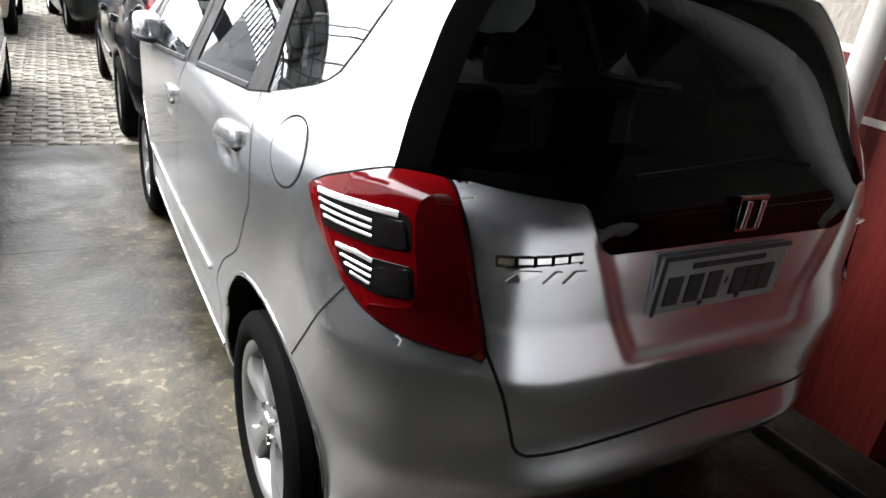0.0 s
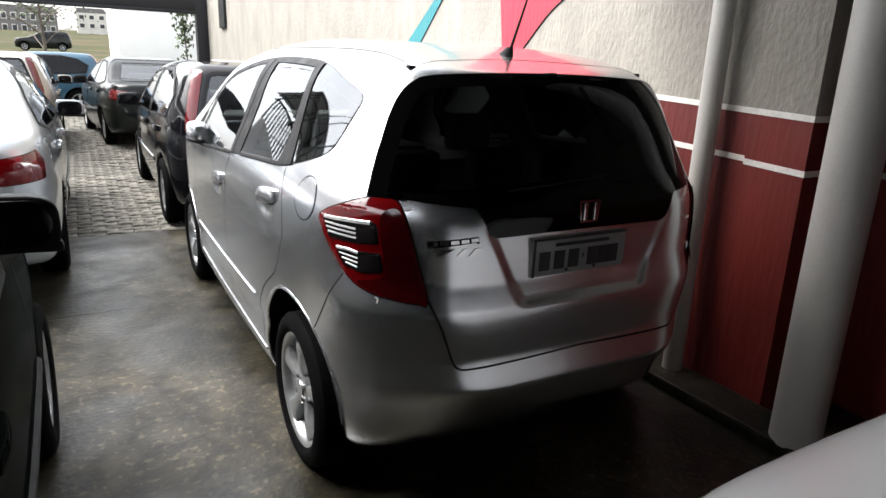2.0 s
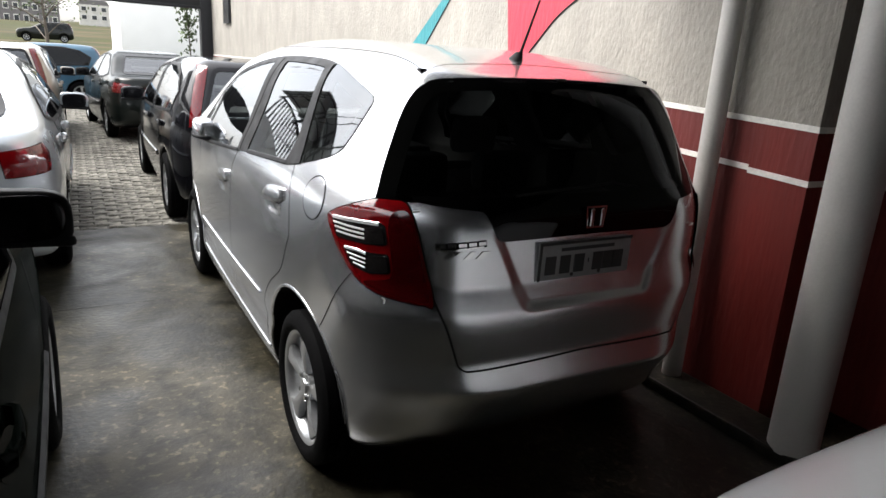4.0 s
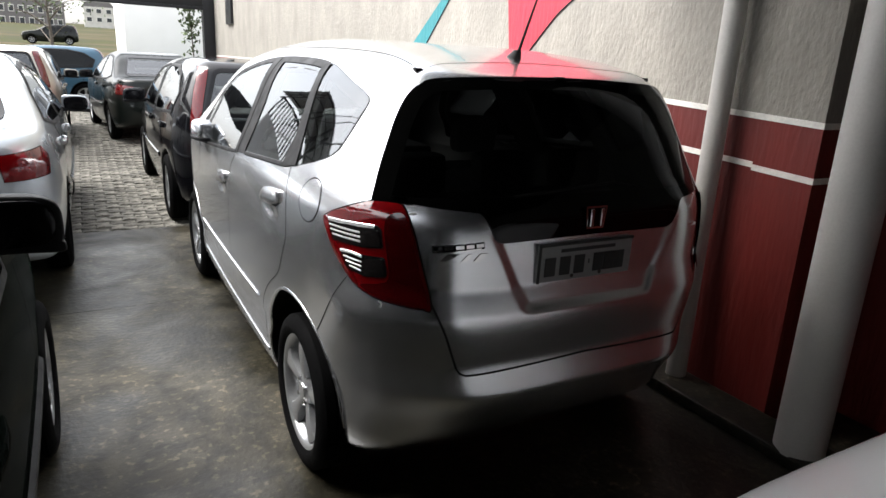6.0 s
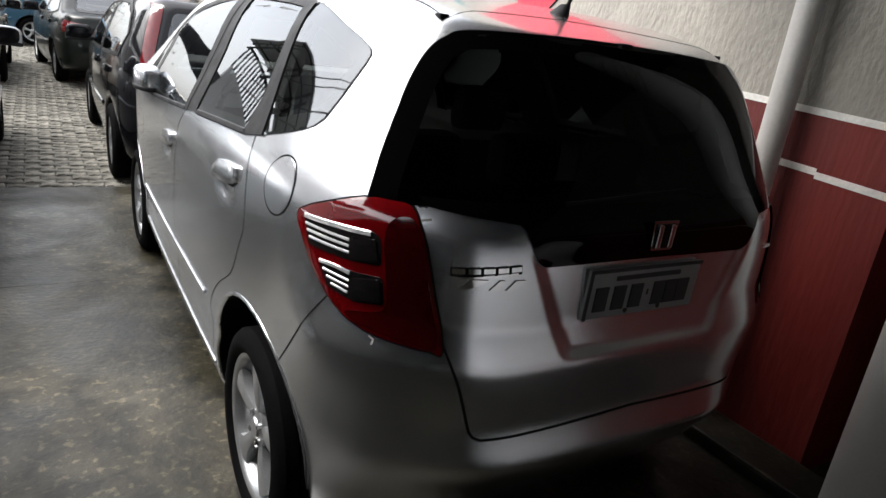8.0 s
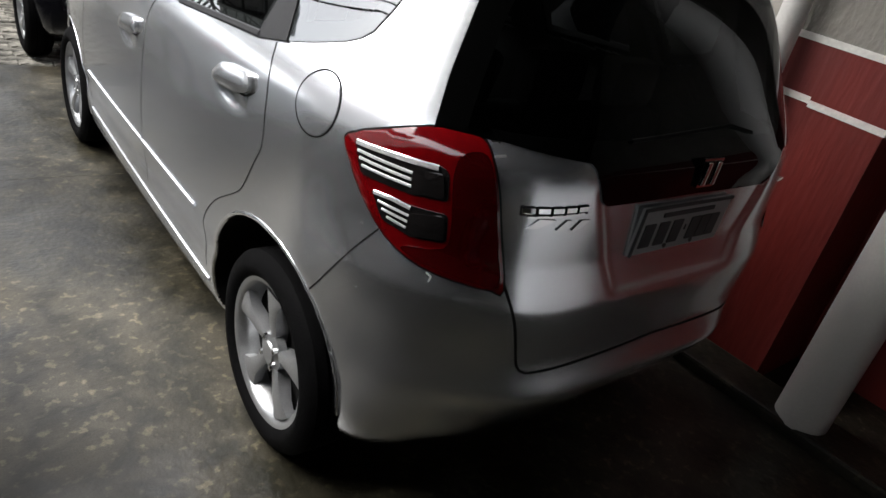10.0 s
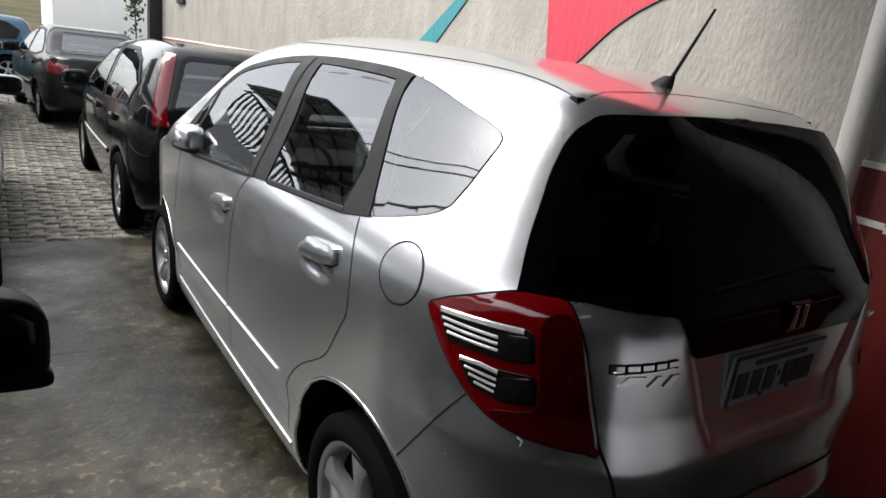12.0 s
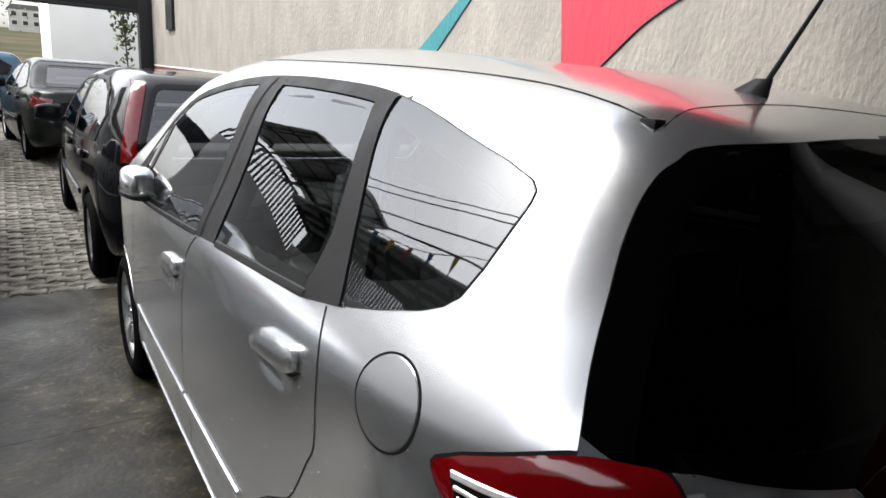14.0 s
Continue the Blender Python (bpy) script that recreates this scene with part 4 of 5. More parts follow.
    # roof seams, spoiler line, washer nozzle, aerial
    for s in (-1, 1):
        line = [(s * 0.495, y) for y in np.linspace(-0.275, 1.35, 26)]
        top = np.array([(x, y, 2.0) for x, y in line])
        hit = sh.drop(top, np.array([0, 0, -1.0]), 1.2)
        part("roof_seam", tube((hit + [0, 0, -0.0005]).tolist(), 0.0022, 5), GAP, car)
        part("roof_clip", box((s * 0.495 - 0.012, -0.29, hit[0][2] - 0.01), (s * 0.495 + 0.012, -0.262, hit[0][2] + 0.004), 0.003), PLASTIC, car)
    line = np.array([(x, -0.293 + 0.085 * (1 - abs(x / 0.49) ** 1.6), 2.0) for x in np.linspace(-0.49, 0.49, 27)])
    hit = sh.drop(line, np.array([0, 0, -1.0]), 1.2)
    part("spoiler_gap", tube((hit + [0, 0, -0.0015]).tolist(), 0.0026, 5), GAP, car)
    part("washer_nozzle", box((-0.02, -0.388, 1.495), (0.02, -0.358, 1.517), 0.006), PLASTIC, car)
    onto_roof = float(sh.drop(np.array([(-0.02, -0.13, 2.0)]), np.array([0, 0, -1.0]), 1.2)[0][2]) - 0.003
    a = new("aerial")
    a.parent = car
    a.matrix_local = pose(-0.02, -0.13, onto_roof)
    bm = bmesh.new()
    bmesh.ops.create_cone(bm, cap_ends=True, segments=16, radius1=0.035, radius2=0.014, depth=0.035)
    for v in bm.verts:
        v.co = (v.co.x * 0.75, v.co.y * 1.3 + (0.02 if v.co.z < 0 else -0.012), v.co.z + 0.016)
    part("aerial_base", bm, PLASTIC, a)
    part("aerial_rod", tube([(0, -0.015, 0.02), (0, -0.06, 0.11), (0, -0.11, 0.21)], 0.006, 8, taper=0.6), PLASTIC, a)
    # plate, badges (plain shapes), wiper, lock
    plate_on(car, (-0.018, onto(sh, [(0.2, 0.938)], "rear", 0.005)[0][1], 0.939), 0, 1)
    badge = new("tailgate_emblem")
    badge.parent = car
    badge.matrix_local = pose(0.002, onto(sh, [(0.0, 1.081)], "rear", 0.014)[0][1], 1.081)
    part("emblem_frame", slab([(-0.045, 0.038), (0.045, 0.038), (0.036, -0.038), (-0.036, -0.038)], 0.008, "y", 0), CHROME, badge)
    part("emblem_field", slab([(-0.037, 0.031), (0.037, 0.031), (0.03, -0.031), (-0.03, -0.031)], 0.002, "y", -0.003), GLOSS_BLACK, badge)
    part("emblem_bar", box((-0.03, -0.008, -0.03), (-0.014, 0.0, 0.03), 0.003), CHROME, badge)
    part("emblem_bar", box((0.014, -0.008, -0.03), (0.03, 0.0, 0.03), 0.003), CHROME, badge)
    # dark strip paints the shadow round the raised upper badge row
    strip("badge_backing", sh, [(-0.57, 1.0065), (-0.418, 1.0185)], "rear", 0.0205, GAP, car, 0.0012, 0.0005, gap=0.02)
    for i in range(5):
        strip("badge_block", sh, [(-0.567 + 0.0305 * i, 1.009 + 0.0024 * i), (-0.543 + 0.0305 * i, 1.011 + 0.0024 * i)], "rear", 0.018, CHROME, car, 0.002, 0.003, gap=0.01)
    for u0, u1 in ((-0.552, -0.50), (-0.49, -0.462), (-0.452, -0.412)):
        panel("badge_block", sh, [(u0, 0.971), (u0 + 0.018, 0.971), (u1 + 0.006, 0.994), (u0 + 0.022, 0.994)], "rear", CHROME, car, 0.004, 0.004, 0.02)
    strip("badge_block", sh, [(-0.555, 0.995), (-0.428, 1.010)], "rear", 0.006, CHROME, car, 0.002, 0.003)
    strip("sticker", sh, [(-0.62, 1.1027), (-0.6021, 1.1078)], "rear", 0.004, PLATE, car, 0.012, label="small pale sticker")
    strip("paint_chip", sh, [(-0.16, 0.826), (-0.148, 0.82), (-0.151, 0.808)], "rear_left", 0.003, WHITE_LINE, car, 0.0015, gap=0.01, label="pale scrape in the paint")
    rng = random.Random(11)
    for name, view, spots in (("rain_drops", "left", [(rng.uniform(-0.38, 1.9), rng.uniform(0.66, 1.12)) for _ in range(150)]), ("rain_drops", "rear", [(rng.uniform(-0.6, 0.6), rng.uniform(0.6, 0.96)) for _ in range(26)])):
        at = onto(sh, spots, view, 0.0)
        out = sh.normal(at)
        bm = bmesh.new()
        for p, n in zip(at, out):
            r = rng.uniform(0.0008, 0.0018)
            n = Vector(n)
            turn = n.to_track_quat("Z", "Y").to_matrix().to_4x4()
            bmesh.ops.create_icosphere(bm, subdivisions=1, radius=1, matrix=Matrix.Translation(p) @ turn @ Matrix.Diagonal((r, r, r * 0.5, 1)))
        part(name, bm, DROP, car, "scattered rain drops", kind="stuff")
    strip("wiper", sh, [(-0.3071, 1.1528), (0.1116, 1.1779), (0.2215, 1.1606)], "rear", 0.009, GAP, car, 0.008, 0.005)
    lock = onto(sh, [(0.497, 1.032)], "rear", 0.0)[0]
    part("badge_pin", box((lock[0] - 0.025, lock[1] - 0.008, 1.01), (lock[0] + 0.025, lock[1] + 0.01, 1.022), 0.004), CHROME, car)
    for x, y in ((-0.742, 0.0), (0.742, 0.0), (-0.742, 2.5), (0.742, 2.5)):
        wheel(car, (x, y, 0.302), 1 if x > 0 else -1, rim_r=0.22)
    for sign in (-1, 1):
        m = mirror(car, (sign * 0.845, 1.83, 1.085), sign, SILVER)
        m.matrix_local = pose(sign * 0.84, 1.718, 1.112, 0, 0, sign * -110) @ Matrix.Diagonal((0.6, 0.76, 0.78, 1))
    seat(car, -0.37, 1.2)
    seat(car, 0.37, 1.2)
    part("rear_bench", box((-0.62, 0.05, 0.4), (0.62, 0.6, 0.6), 0.06), SEAT, car)
    part("rear_backrest", box((-0.62, -0.1, 0.45), (0.62, 0.08, 1.05), 0.06), SEAT, car)
    for x in (-0.38, 0, 0.38):
        part("rear_headrest", box((x - 0.12, -0.1, 1.06), (x + 0.12, 0.0, 1.22), 0.04), SEAT, car)
    part("dashboard", box((-0.66, 1.75, 0.7), (0.66, 2.3, 1.0), 0.06), PLASTIC, car)
    bm = bmesh.new()
    n = 40
    ring = [(0.18 * math.cos(2 * math.pi * k / n), 0, 0.18 * math.sin(2 * math.pi * k / n)) for k in range(n + 1)]
    tube(ring, 0.014, 8, bm)
    box((-0.17, -0.01, -0.02), (0.17, 0.01, 0.02), 0.005, bm)
    box((-0.06, -0.02, -0.06), (0.06, 0.03, 0.05), 0.02, bm)
    sw = part("steering_wheel", bm, PLASTIC, car)
    sw.matrix_local = pose(-0.37, 1.62, 0.98, -25)
    return car


hatch = silver_hatch()


# Other cars, from two templates.
HATCH2 = dict(
    side=[(-0.5, 0.25), (-0.63, 0.32), (-0.68, 0.45), (-0.68, 0.56), (-0.65, 0.63), (-0.645, 0.78), (-0.63, 0.95), (-0.57, 1.15), (-0.5, 1.32), (-0.42, 1.43), (-0.1, 1.47), (0.5, 1.48), (1.0, 1.46), (1.35, 1.4), (2.0, 1.08),
          (2.25, 0.98), (2.8, 0.9), (3.08, 0.78), (3.18, 0.6), (3.18, 0.35), (3.05, 0.22), (2.0, 0.18), (0.6, 0.18), (-0.2, 0.2)],
    plan=[(0.0, -0.69), (0.35, -0.685), (0.56, -0.65), (0.7, -0.56), (0.78, -0.4), (0.815, -0.1), (0.835, 0.5), (0.84, 1.4), (0.825, 2.2), (0.79, 2.7), (0.7, 3.0), (0.5, 3.13), (0.0, 3.19)],
    width=[(0.18, 0.78), (0.35, 0.825), (0.55, 0.84), (0.75, 0.838), (0.95, 0.81), (1.05, 0.785), (1.25, 0.70), (1.4, 0.625), (1.46, 0.56), (1.5, 0.46)],
    base=2.49, sides=[[(0.82, 1.4), (0.3, 1.4), (-0.05, 1.33), (-0.28, 1.18), (-0.2, 1.0), (0.7, 0.96)], [(0.92, 1.4), (1.25, 1.37), (1.55, 1.22), (1.78, 1.05), (1.78, 0.95), (0.82, 0.955)]],
    rear=[(-0.54, 1.0), (-0.42, 1.38), (0.42, 1.38), (0.54, 1.0)], front=[(-0.62, 1.04), (-0.5, 1.38), (0.5, 1.38), (0.62, 1.04)],
    lamps=[("rear", [(-0.66, 0.9), (-0.55, 0.9), (-0.57, 1.0), (-0.535, 1.15), (-0.47, 1.4), (-0.54, 1.41), (-0.605, 1.2), (-0.65, 1.0)])], plate=(-0.665, 0.78), mirror=(1.7, 0.99), doors=(0.88, -0.1, 1.95), belt=0.98)
SEDAN = dict(
    side=[(-0.8, 0.28), (-0.98, 0.36), (-1.03, 0.5), (-1.02, 0.62), (-0.99, 0.75), (-0.98, 0.92), (-0.94, 1.02), (-0.8, 1.045), (-0.5, 1.07), (-0.2, 1.2), (0.1, 1.35), (0.4, 1.43), (0.85, 1.455), (1.2, 1.42), (1.5, 1.33), (2.1, 1.03),
          (2.3, 0.97), (2.8, 0.91), (3.2, 0.8), (3.4, 0.62), (3.42, 0.4), (3.3, 0.22), (2.0, 0.18), (0.6, 0.18), (-0.3, 0.2)],
    plan=[(0.0, -1.04), (0.4, -1.02), (0.62, -0.96), (0.76, -0.82), (0.82, -0.55), (0.85, 0.0), (0.865, 0.7), (0.865, 1.6), (0.85, 2.4), (0.81, 2.9), (0.7, 3.25), (0.5, 3.38), (0.0, 3.43)],
    width=[(0.18, 0.8), (0.35, 0.845), (0.55, 0.865), (0.75, 0.86), (0.92, 0.84), (1.02, 0.8), (1.2, 0.71), (1.36, 0.63), (1.43, 0.56), (1.47, 0.46)],
    base=2.6, sides=[[(0.82, 1.39), (0.35, 1.36), (-0.02, 1.22), (-0.25, 1.06), (0.1, 1.0), (0.75, 0.98)], [(0.9, 1.39), (1.2, 1.36), (1.5, 1.24), (1.85, 1.04), (1.8, 0.96), (0.83, 0.98)]],
    rear=[(-0.56, 1.09), (-0.44, 1.37), (0.44, 1.37), (0.56, 1.09)], front=[(-0.64, 1.06), (-0.5, 1.38), (0.5, 1.38), (0.64, 1.06)],
    lamps=[("rear_left", [(-0.02, 0.80), (0.28, 0.79), (0.29, 0.93), (0.0, 0.96), (-0.06, 0.9)])], plate=(-1.0, 0.8), mirror=(1.75, 0.98), doors=(0.86, 0.05, 2.0), belt=1.0)


def other_car(spec, name, label, mat, at, group="", lamp=None, tint=None, step=0.03, trim=None, lamps=None, rim=None, mirror_up=0.0, mirror_in=0.0):
    car = thing(name, label, "car", None, group)
    b = spec["base"]
    sh = make_shell(spec["side"], spec["plan"], spec["width"], [(0, 0.3), (b, 0.3)], 0.345, step)
    see = [(v, w) for v in ("left", "right") for w in spec["sides"]] + [("rear", spec["rear"]), ("front", spec["front"])]
    shell_parts(car, sh, see, mat)
    tint = tint or DARK_TINT
    for view, sign in (("left", -1), ("right", 1)):
        for w in spec["sides"]:
            window(car, sh, w, view, tint, "side_window", 0.03, grid=0.05)
        a, c, d = spec["doors"]
        strip("panel_gap", sh, [(a, 0.33), (a, spec["belt"] - 0.02)], view, 0.006, GAP, car, 0.002)
        strip("panel_gap", sh, [(c + 0.3, 0.4), (c + 0.14, 0.7), (c, spec["belt"])], view, 0.006, GAP, car, 0.002)
        strip("panel_gap", sh, [(d, 0.33), (d + 0.02, spec["belt"] - 0.06)], view, 0.006, GAP, car, 0.002)
        strip("door_moulding", sh, [(0.4, 0.55), (b - 0.42, 0.55)], view, 0.05, trim or mat, car, 0.001, 0.012)
        handle(car, sh, a - 0.7, spec["belt"] - 0.13, view, mat, sign)
        handle(car, sh, a + 0.14, spec["belt"] - 0.13, view, mat, sign)
        mirror(car, (sign * (0.93 - mirror_in), spec["mirror"][0], spec["mirror"][1] + 0.04 + mirror_up), sign, PLASTIC if trim else mat)
        for v, line in lamps or spec["lamps"]:
            if sign > 0:
                line, v = mirrored(line), v.replace("left", "right")
            l = panel("tail_lamp", sh, line, v, lamp or RED_LENS, car, 0.006, 0.02, 0.03, "", 0.006)
            strip("lamp_gap", sh, dense(line, 0.03), v, 0.008, GAP, l, 0.003, 0, True)
    for v, nm in (("rear", "rear_window"), ("front", "windscreen")):
        w = panel(nm, sh, rounded(spec[v], 0.06), v, tint, car, 0.004, 0.006, 0.05, even=True)
        w.visible_shadow = False
        strip("window_border", sh, dense(rounded(spec[v], 0.06), 0.03), v, 0.035, GLOSS_BLACK, w, 0.006, 0, True)
    y, z = spec["plate"]
    hit = onto(sh, [(0, z)], "rear", 0.0)[0]
    plate_on(car, (0, hit[1] - 0.006, z))
    for x in (-0.74, 0.74):
        for y in (0.0, b):
            wheel(car, (x, y, 0.302), 1 if x > 0 else -1, mat=rim)
    part("dashboard", box((-0.62, b - 0.9, 0.65), (0.62, b - 0.35, 0.95), 0.05), PLASTIC, car)
    for x in (-0.36, 0.36):
        seat(car, x, b - 1.4)
    car.matrix_world = at
    return car

# ---- the place ----
def structure(name, bm, mat, label="", smooth=False):
    return tagged(part(name, bm, mat, None, "", smooth), label, kind="structure")


WALL_X, EDGE_Y, END_Y = 1.2, 3.9, 13.0
RED_TOP = [(0.88, 1.441), (-0.606, 1.369)]
bm = bmesh.new()
lie = [(-400, -0.3), (18.3, -0.3), (18.5, -0.06), (26, -0.03), (30, 0.5), (40, 1.12), (60, 1.42), (80, 2.2), (180, 5.4), (300, 9.0), (900, 11.0), (3000, 12.0)]
rows = [[bm.verts.new((x, y, z)) for x in (-2500, -300, -60, -20, 0, 20, 60, 300, 2500)] for y, z in lie]
for a, b in zip(rows, rows[1:]):
    for k in range(8):
        bm.faces.new((a[k], a[k + 1], b[k + 1], b[k]))
structure("ground", bm, GRASS, "dry grass land rising beyond the street")
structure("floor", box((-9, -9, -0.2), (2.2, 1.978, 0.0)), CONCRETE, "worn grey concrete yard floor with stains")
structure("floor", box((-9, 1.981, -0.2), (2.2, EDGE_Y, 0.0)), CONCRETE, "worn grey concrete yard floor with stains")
structure("paver_bed", box((-9, EDGE_Y, -0.2), (2.2, 18.5, -0.012)), SAND, "sandy bed under the pavers")
structure("road", box((-400, 18.5, -0.3), (400, 26, -0.02)), ASPHALT, "grey street in front of the yard")
structure("wall_east_red", slab([(-0.606, 0.0), (END_Y + 0.15, 0.0), (END_Y + 0.15, 1.441)] + RED_TOP, 0.2, "x", WALL_X), RED_PLASTER, "red painted lower part of a plastered wall")
structure("wall_east", slab([(-0.606, 5.0), (END_Y + 0.15, 5.0), (END_Y + 0.15, 1.441)] + RED_TOP, 0.2, "x", WALL_X), PLASTER, "grey scratched plaster wall")
structure("wall_recess_red", box((WALL_X + 0.45, -9, 0.0), (WALL_X + 0.65, -0.44, 1.355)), RED_PLASTER, "red painted lower part of a set-back wall")
structure("wall_recess", box((WALL_X + 0.45, -9, 1.355), (WALL_X + 0.65, -0.44, 3.6)), PLASTER, "grey set-back wall")
structure("wall_step_red", box((WALL_X + 0.2, -0.606, 0.0), (WALL_X + 0.45, -0.44, 1.369)), RED_PLASTER, "red return of the wall")
structure("wall_step", box((WALL_X + 0.2, -0.606, 1.369), (WALL_X + 0.45, -0.44, 5.0)), PLASTER, "grey return of the wall")
def line_on(y0, z0, y1, z1, tall=0.026):
    structure("trim_line", slab([(y0, z0 - tall / 2), (y1, z1 - tall / 2), (y1, z1 + tall / 2), (y0, z0 + tall / 2)], 0.05, "x", WALL_X - 0.004), WHITE_LINE, "white painted line on the wall")


line_on(-0.61, 1.369, 0.88, 1.441)
line_on(0.88, 1.441, END_Y, 1.441)
line_on(-0.61, 1.14, -0.313, 1.156)
line_on(-0.313, 1.168, 0.88, 1.226)
structure("trim_line", box((WALL_X + 0.046, -0.61, 1.356), (WALL_X + 0.446, -0.576, 1.382)), WHITE_LINE, "white painted line on the wall")
structure("trim_line", box((WALL_X + 0.046, -0.61, 1.127), (WALL_X + 0.446, -0.576, 1.153)), WHITE_LINE, "white painted line on the wall")
structure("trim_line", box((WALL_X + 0.446, -9, 1.113), (WALL_X + 0.5, -0.62, 1.14)), WHITE_LINE, "white painted line on the set-back wall")
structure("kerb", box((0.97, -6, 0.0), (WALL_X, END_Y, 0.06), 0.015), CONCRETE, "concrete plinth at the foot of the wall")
structure("wall_west", box((-7.2, -3.6, 0), (-7.0, END_Y - 0.05, 3.2)), WHITE_WALL, "white far side wall of the yard")
# side and back walls are added out of view to keep the rear dark
structure("wall_garage_west", box((-7.2, -8, 0), (-7.0, -3.6, 3.0)), UNSEEN_DARK, "unseen dark side wall added to keep the back of the yard dark")
structure("wall_south", box((-7.2, -8.2, 0), (2.2, -8, 3.0)), UNSEEN_DARK, "unseen dark back wall added to keep the back of the yard dark")
# unseen roof edge: slanted to shade the wall, notched to let left light in
structure("ceiling", slab([(-7.2, -8.2), (2.2, -8.2), (2.2, 1.0), (-1.0, 0.1), (-3.6, 0.1), (-3.6, -3.6), (-7.2, -3.6)], 0.2, "z", 2.7), ROOF_SHEET, "dark sheet roof over the back of the yard, its unseen edge cut to shape the light")
structure("canopy", slab([(9.4, 4.4), (13.6, 3.96), (13.6, 4.01), (9.4, 4.45)], 3.9, "x", -7.3), CANOPY_SHEET, "sloping sheet canopy over the front corner of the yard")
structure("canopy", box((-7.3, 0.0, 3.61), (-6.0, END_Y, 3.65)), CANOPY_SHEET, "sheet canopy along the far side wall of the yard")
structure("wall_north", box((-7.2, END_Y - 0.05, 0), (-3.6, END_Y + 0.15, 3.05)), WHITE_WALL, "white front wall of the yard")


def canopy_frame():
    """Steel trusses and purlins under the two canopies, and the barred grilles on top of the walls."""
    f = thing("canopy_frame", "dark steel trusses and purlins under a sheet canopy", "roof frame")
    for k in range(4):
        x = -6.9 + 1.1 * k
        part("truss_chord", tube([(x, 9.45, 4.35), (x, 13.5, 3.93)], 0.04, 6), DARK_STEEL, f)
        part("truss_chord", tube([(x, 9.45, 4.13), (x, 13.5, 3.71)], 0.035, 6), DARK_STEEL, f)
        for j in range(5):
            y = 9.5 + 0.8 * j
            part("truss_web", tube([(x, y, 4.13 - 0.104 * (y - 9.45)), (x, y + 0.35, 4.33 - 0.104 * (y - 9.45))], 0.02, 5), DARK_STEEL, f)
    for j in range(4):
        y = 9.5 + 1.2 * j
        part("purlin", tube([(-7.2, y, 4.36 - 0.104 * (y - 9.45)), (-3.45, y, 4.36 - 0.104 * (y - 9.45))], 0.03, 6), DARK_STEEL, f)
    f = thing("canopy_frame", "dark steel brackets and rails under the side canopy", "roof frame")
    for k in range(8):
        y = 0.1 + 1.8 * k
        part("bracket", box((-7.0, y - 0.03, 3.52), (-6.02, y + 0.03, 3.61)), DARK_STEEL, f)
    for x in (-6.7, -6.4, -6.03):
        part("purlin", box((x - 0.02, 0.0, 3.55), (x + 0.02, END_Y - 0.1, 3.608)), DARK_STEEL, f)
    g = thing("wall_grille", "row of upright dark bars on top of the white wall", "grille")
    for k in range(27):
        part("bar", box((-7.0 + 0.13 * k, END_Y + 0.02, 3.05), (-6.95 + 0.13 * k, END_Y + 0.08, 3.72)), DARK_STEEL, g)
    part("rail", box((-7.0, END_Y, 3.68), (-3.6, END_Y + 0.1, 3.74)), DARK_STEEL, g)
    g = thing("wall_grille", "row of upright dark bars under the side canopy", "grille")
    for k in range(75):
        y = 0.1 + 0.17 * k
        part("bar", box((-7.13, y, 3.2), (-7.07, y + 0.07, 3.57)), DARK_STEEL, g)
    part("rail", box((-7.15, 0.0, 3.55), (-7.05, END_Y - 0.1, 3.61)), DARK_STEEL, g)


canopy_frame()


def front_gate():
    p = thing("gate_post", "dark steel post at the end of the wall", "post")
    part("shaft", box((0.97, END_Y - 0.05, 0.0), (1.2, END_Y + 0.2, 4.2), 0.01), DARK_STEEL, p)
    b = thing("gate_beam", "dark steel beam over the open yard entrance", "beam")
    part("beam", box((-3.6, END_Y - 0.05, 2.39), (0.97, END_Y + 0.15, 2.75), 0.01), DARK_STEEL, b)
    part("fascia", box((-3.6, END_Y - 0.15, 2.35), (0.97, END_Y - 0.05, 2.41), 0.01), ROOF_SHEET, b)
    w = thing("wall_bracket", "narrow dark steel bracket on the wall", "bracket")
    part("plate", box((WALL_X - 0.05, 11.0, 2.05), (WALL_X, 11.5, 4.0), 0.005), DARK_STEEL, w)


front_gate()


def painted(name, outline, mat, label, rim=None):
    t = thing(name, label, "mural")
    part("field", slab(outline, 0.003, "x", WALL_X - 0.003), mat, t, smooth=False)
    if rim is not None:
        part("outline", tube([(WALL_X - 0.003, y, z) for y, z in rim], 0.006, 5), DARK_STEEL, t)
    return t


edge = curve([(1.699, 1.476), (1.559, 1.576), (1.395, 1.711), (1.246, 1.836), (1.138, 1.906), (1.012, 1.969), (0.755, 2.066), (0.381, 2.166)], 4, False)
painted("red_mural_shape", [(0.381, 3.076), (1.83, 3.076), (1.774, 2.021), (1.718, 1.666)] + edge.tolist(), RED_MURAL, "pinkish red curved shape painted on grey plaster wall", edge)
painted("teal_mural_shape", [(3.326, 1.646), (3.036, 1.646), (2.559, 2.066), (2.017, 2.676), (2.204, 2.676), (2.709, 2.056)], TEAL_MURAL, "narrow teal leaf shape painted on grey plaster wall", [(3.036, 1.646), (2.559, 2.066), (2.017, 2.676)])

pipe = thing("drain_pipe", "white plastic rainwater pipe fixed to the wall", "pipe")
part("pipe", lathe([(0.05, 0.0), (0.05, 5.0)], 24, "z", (1.12, -0.15, 0)), PVC, pipe)
col = thing("round_column", "thick round off-white column beside the wall", "column")
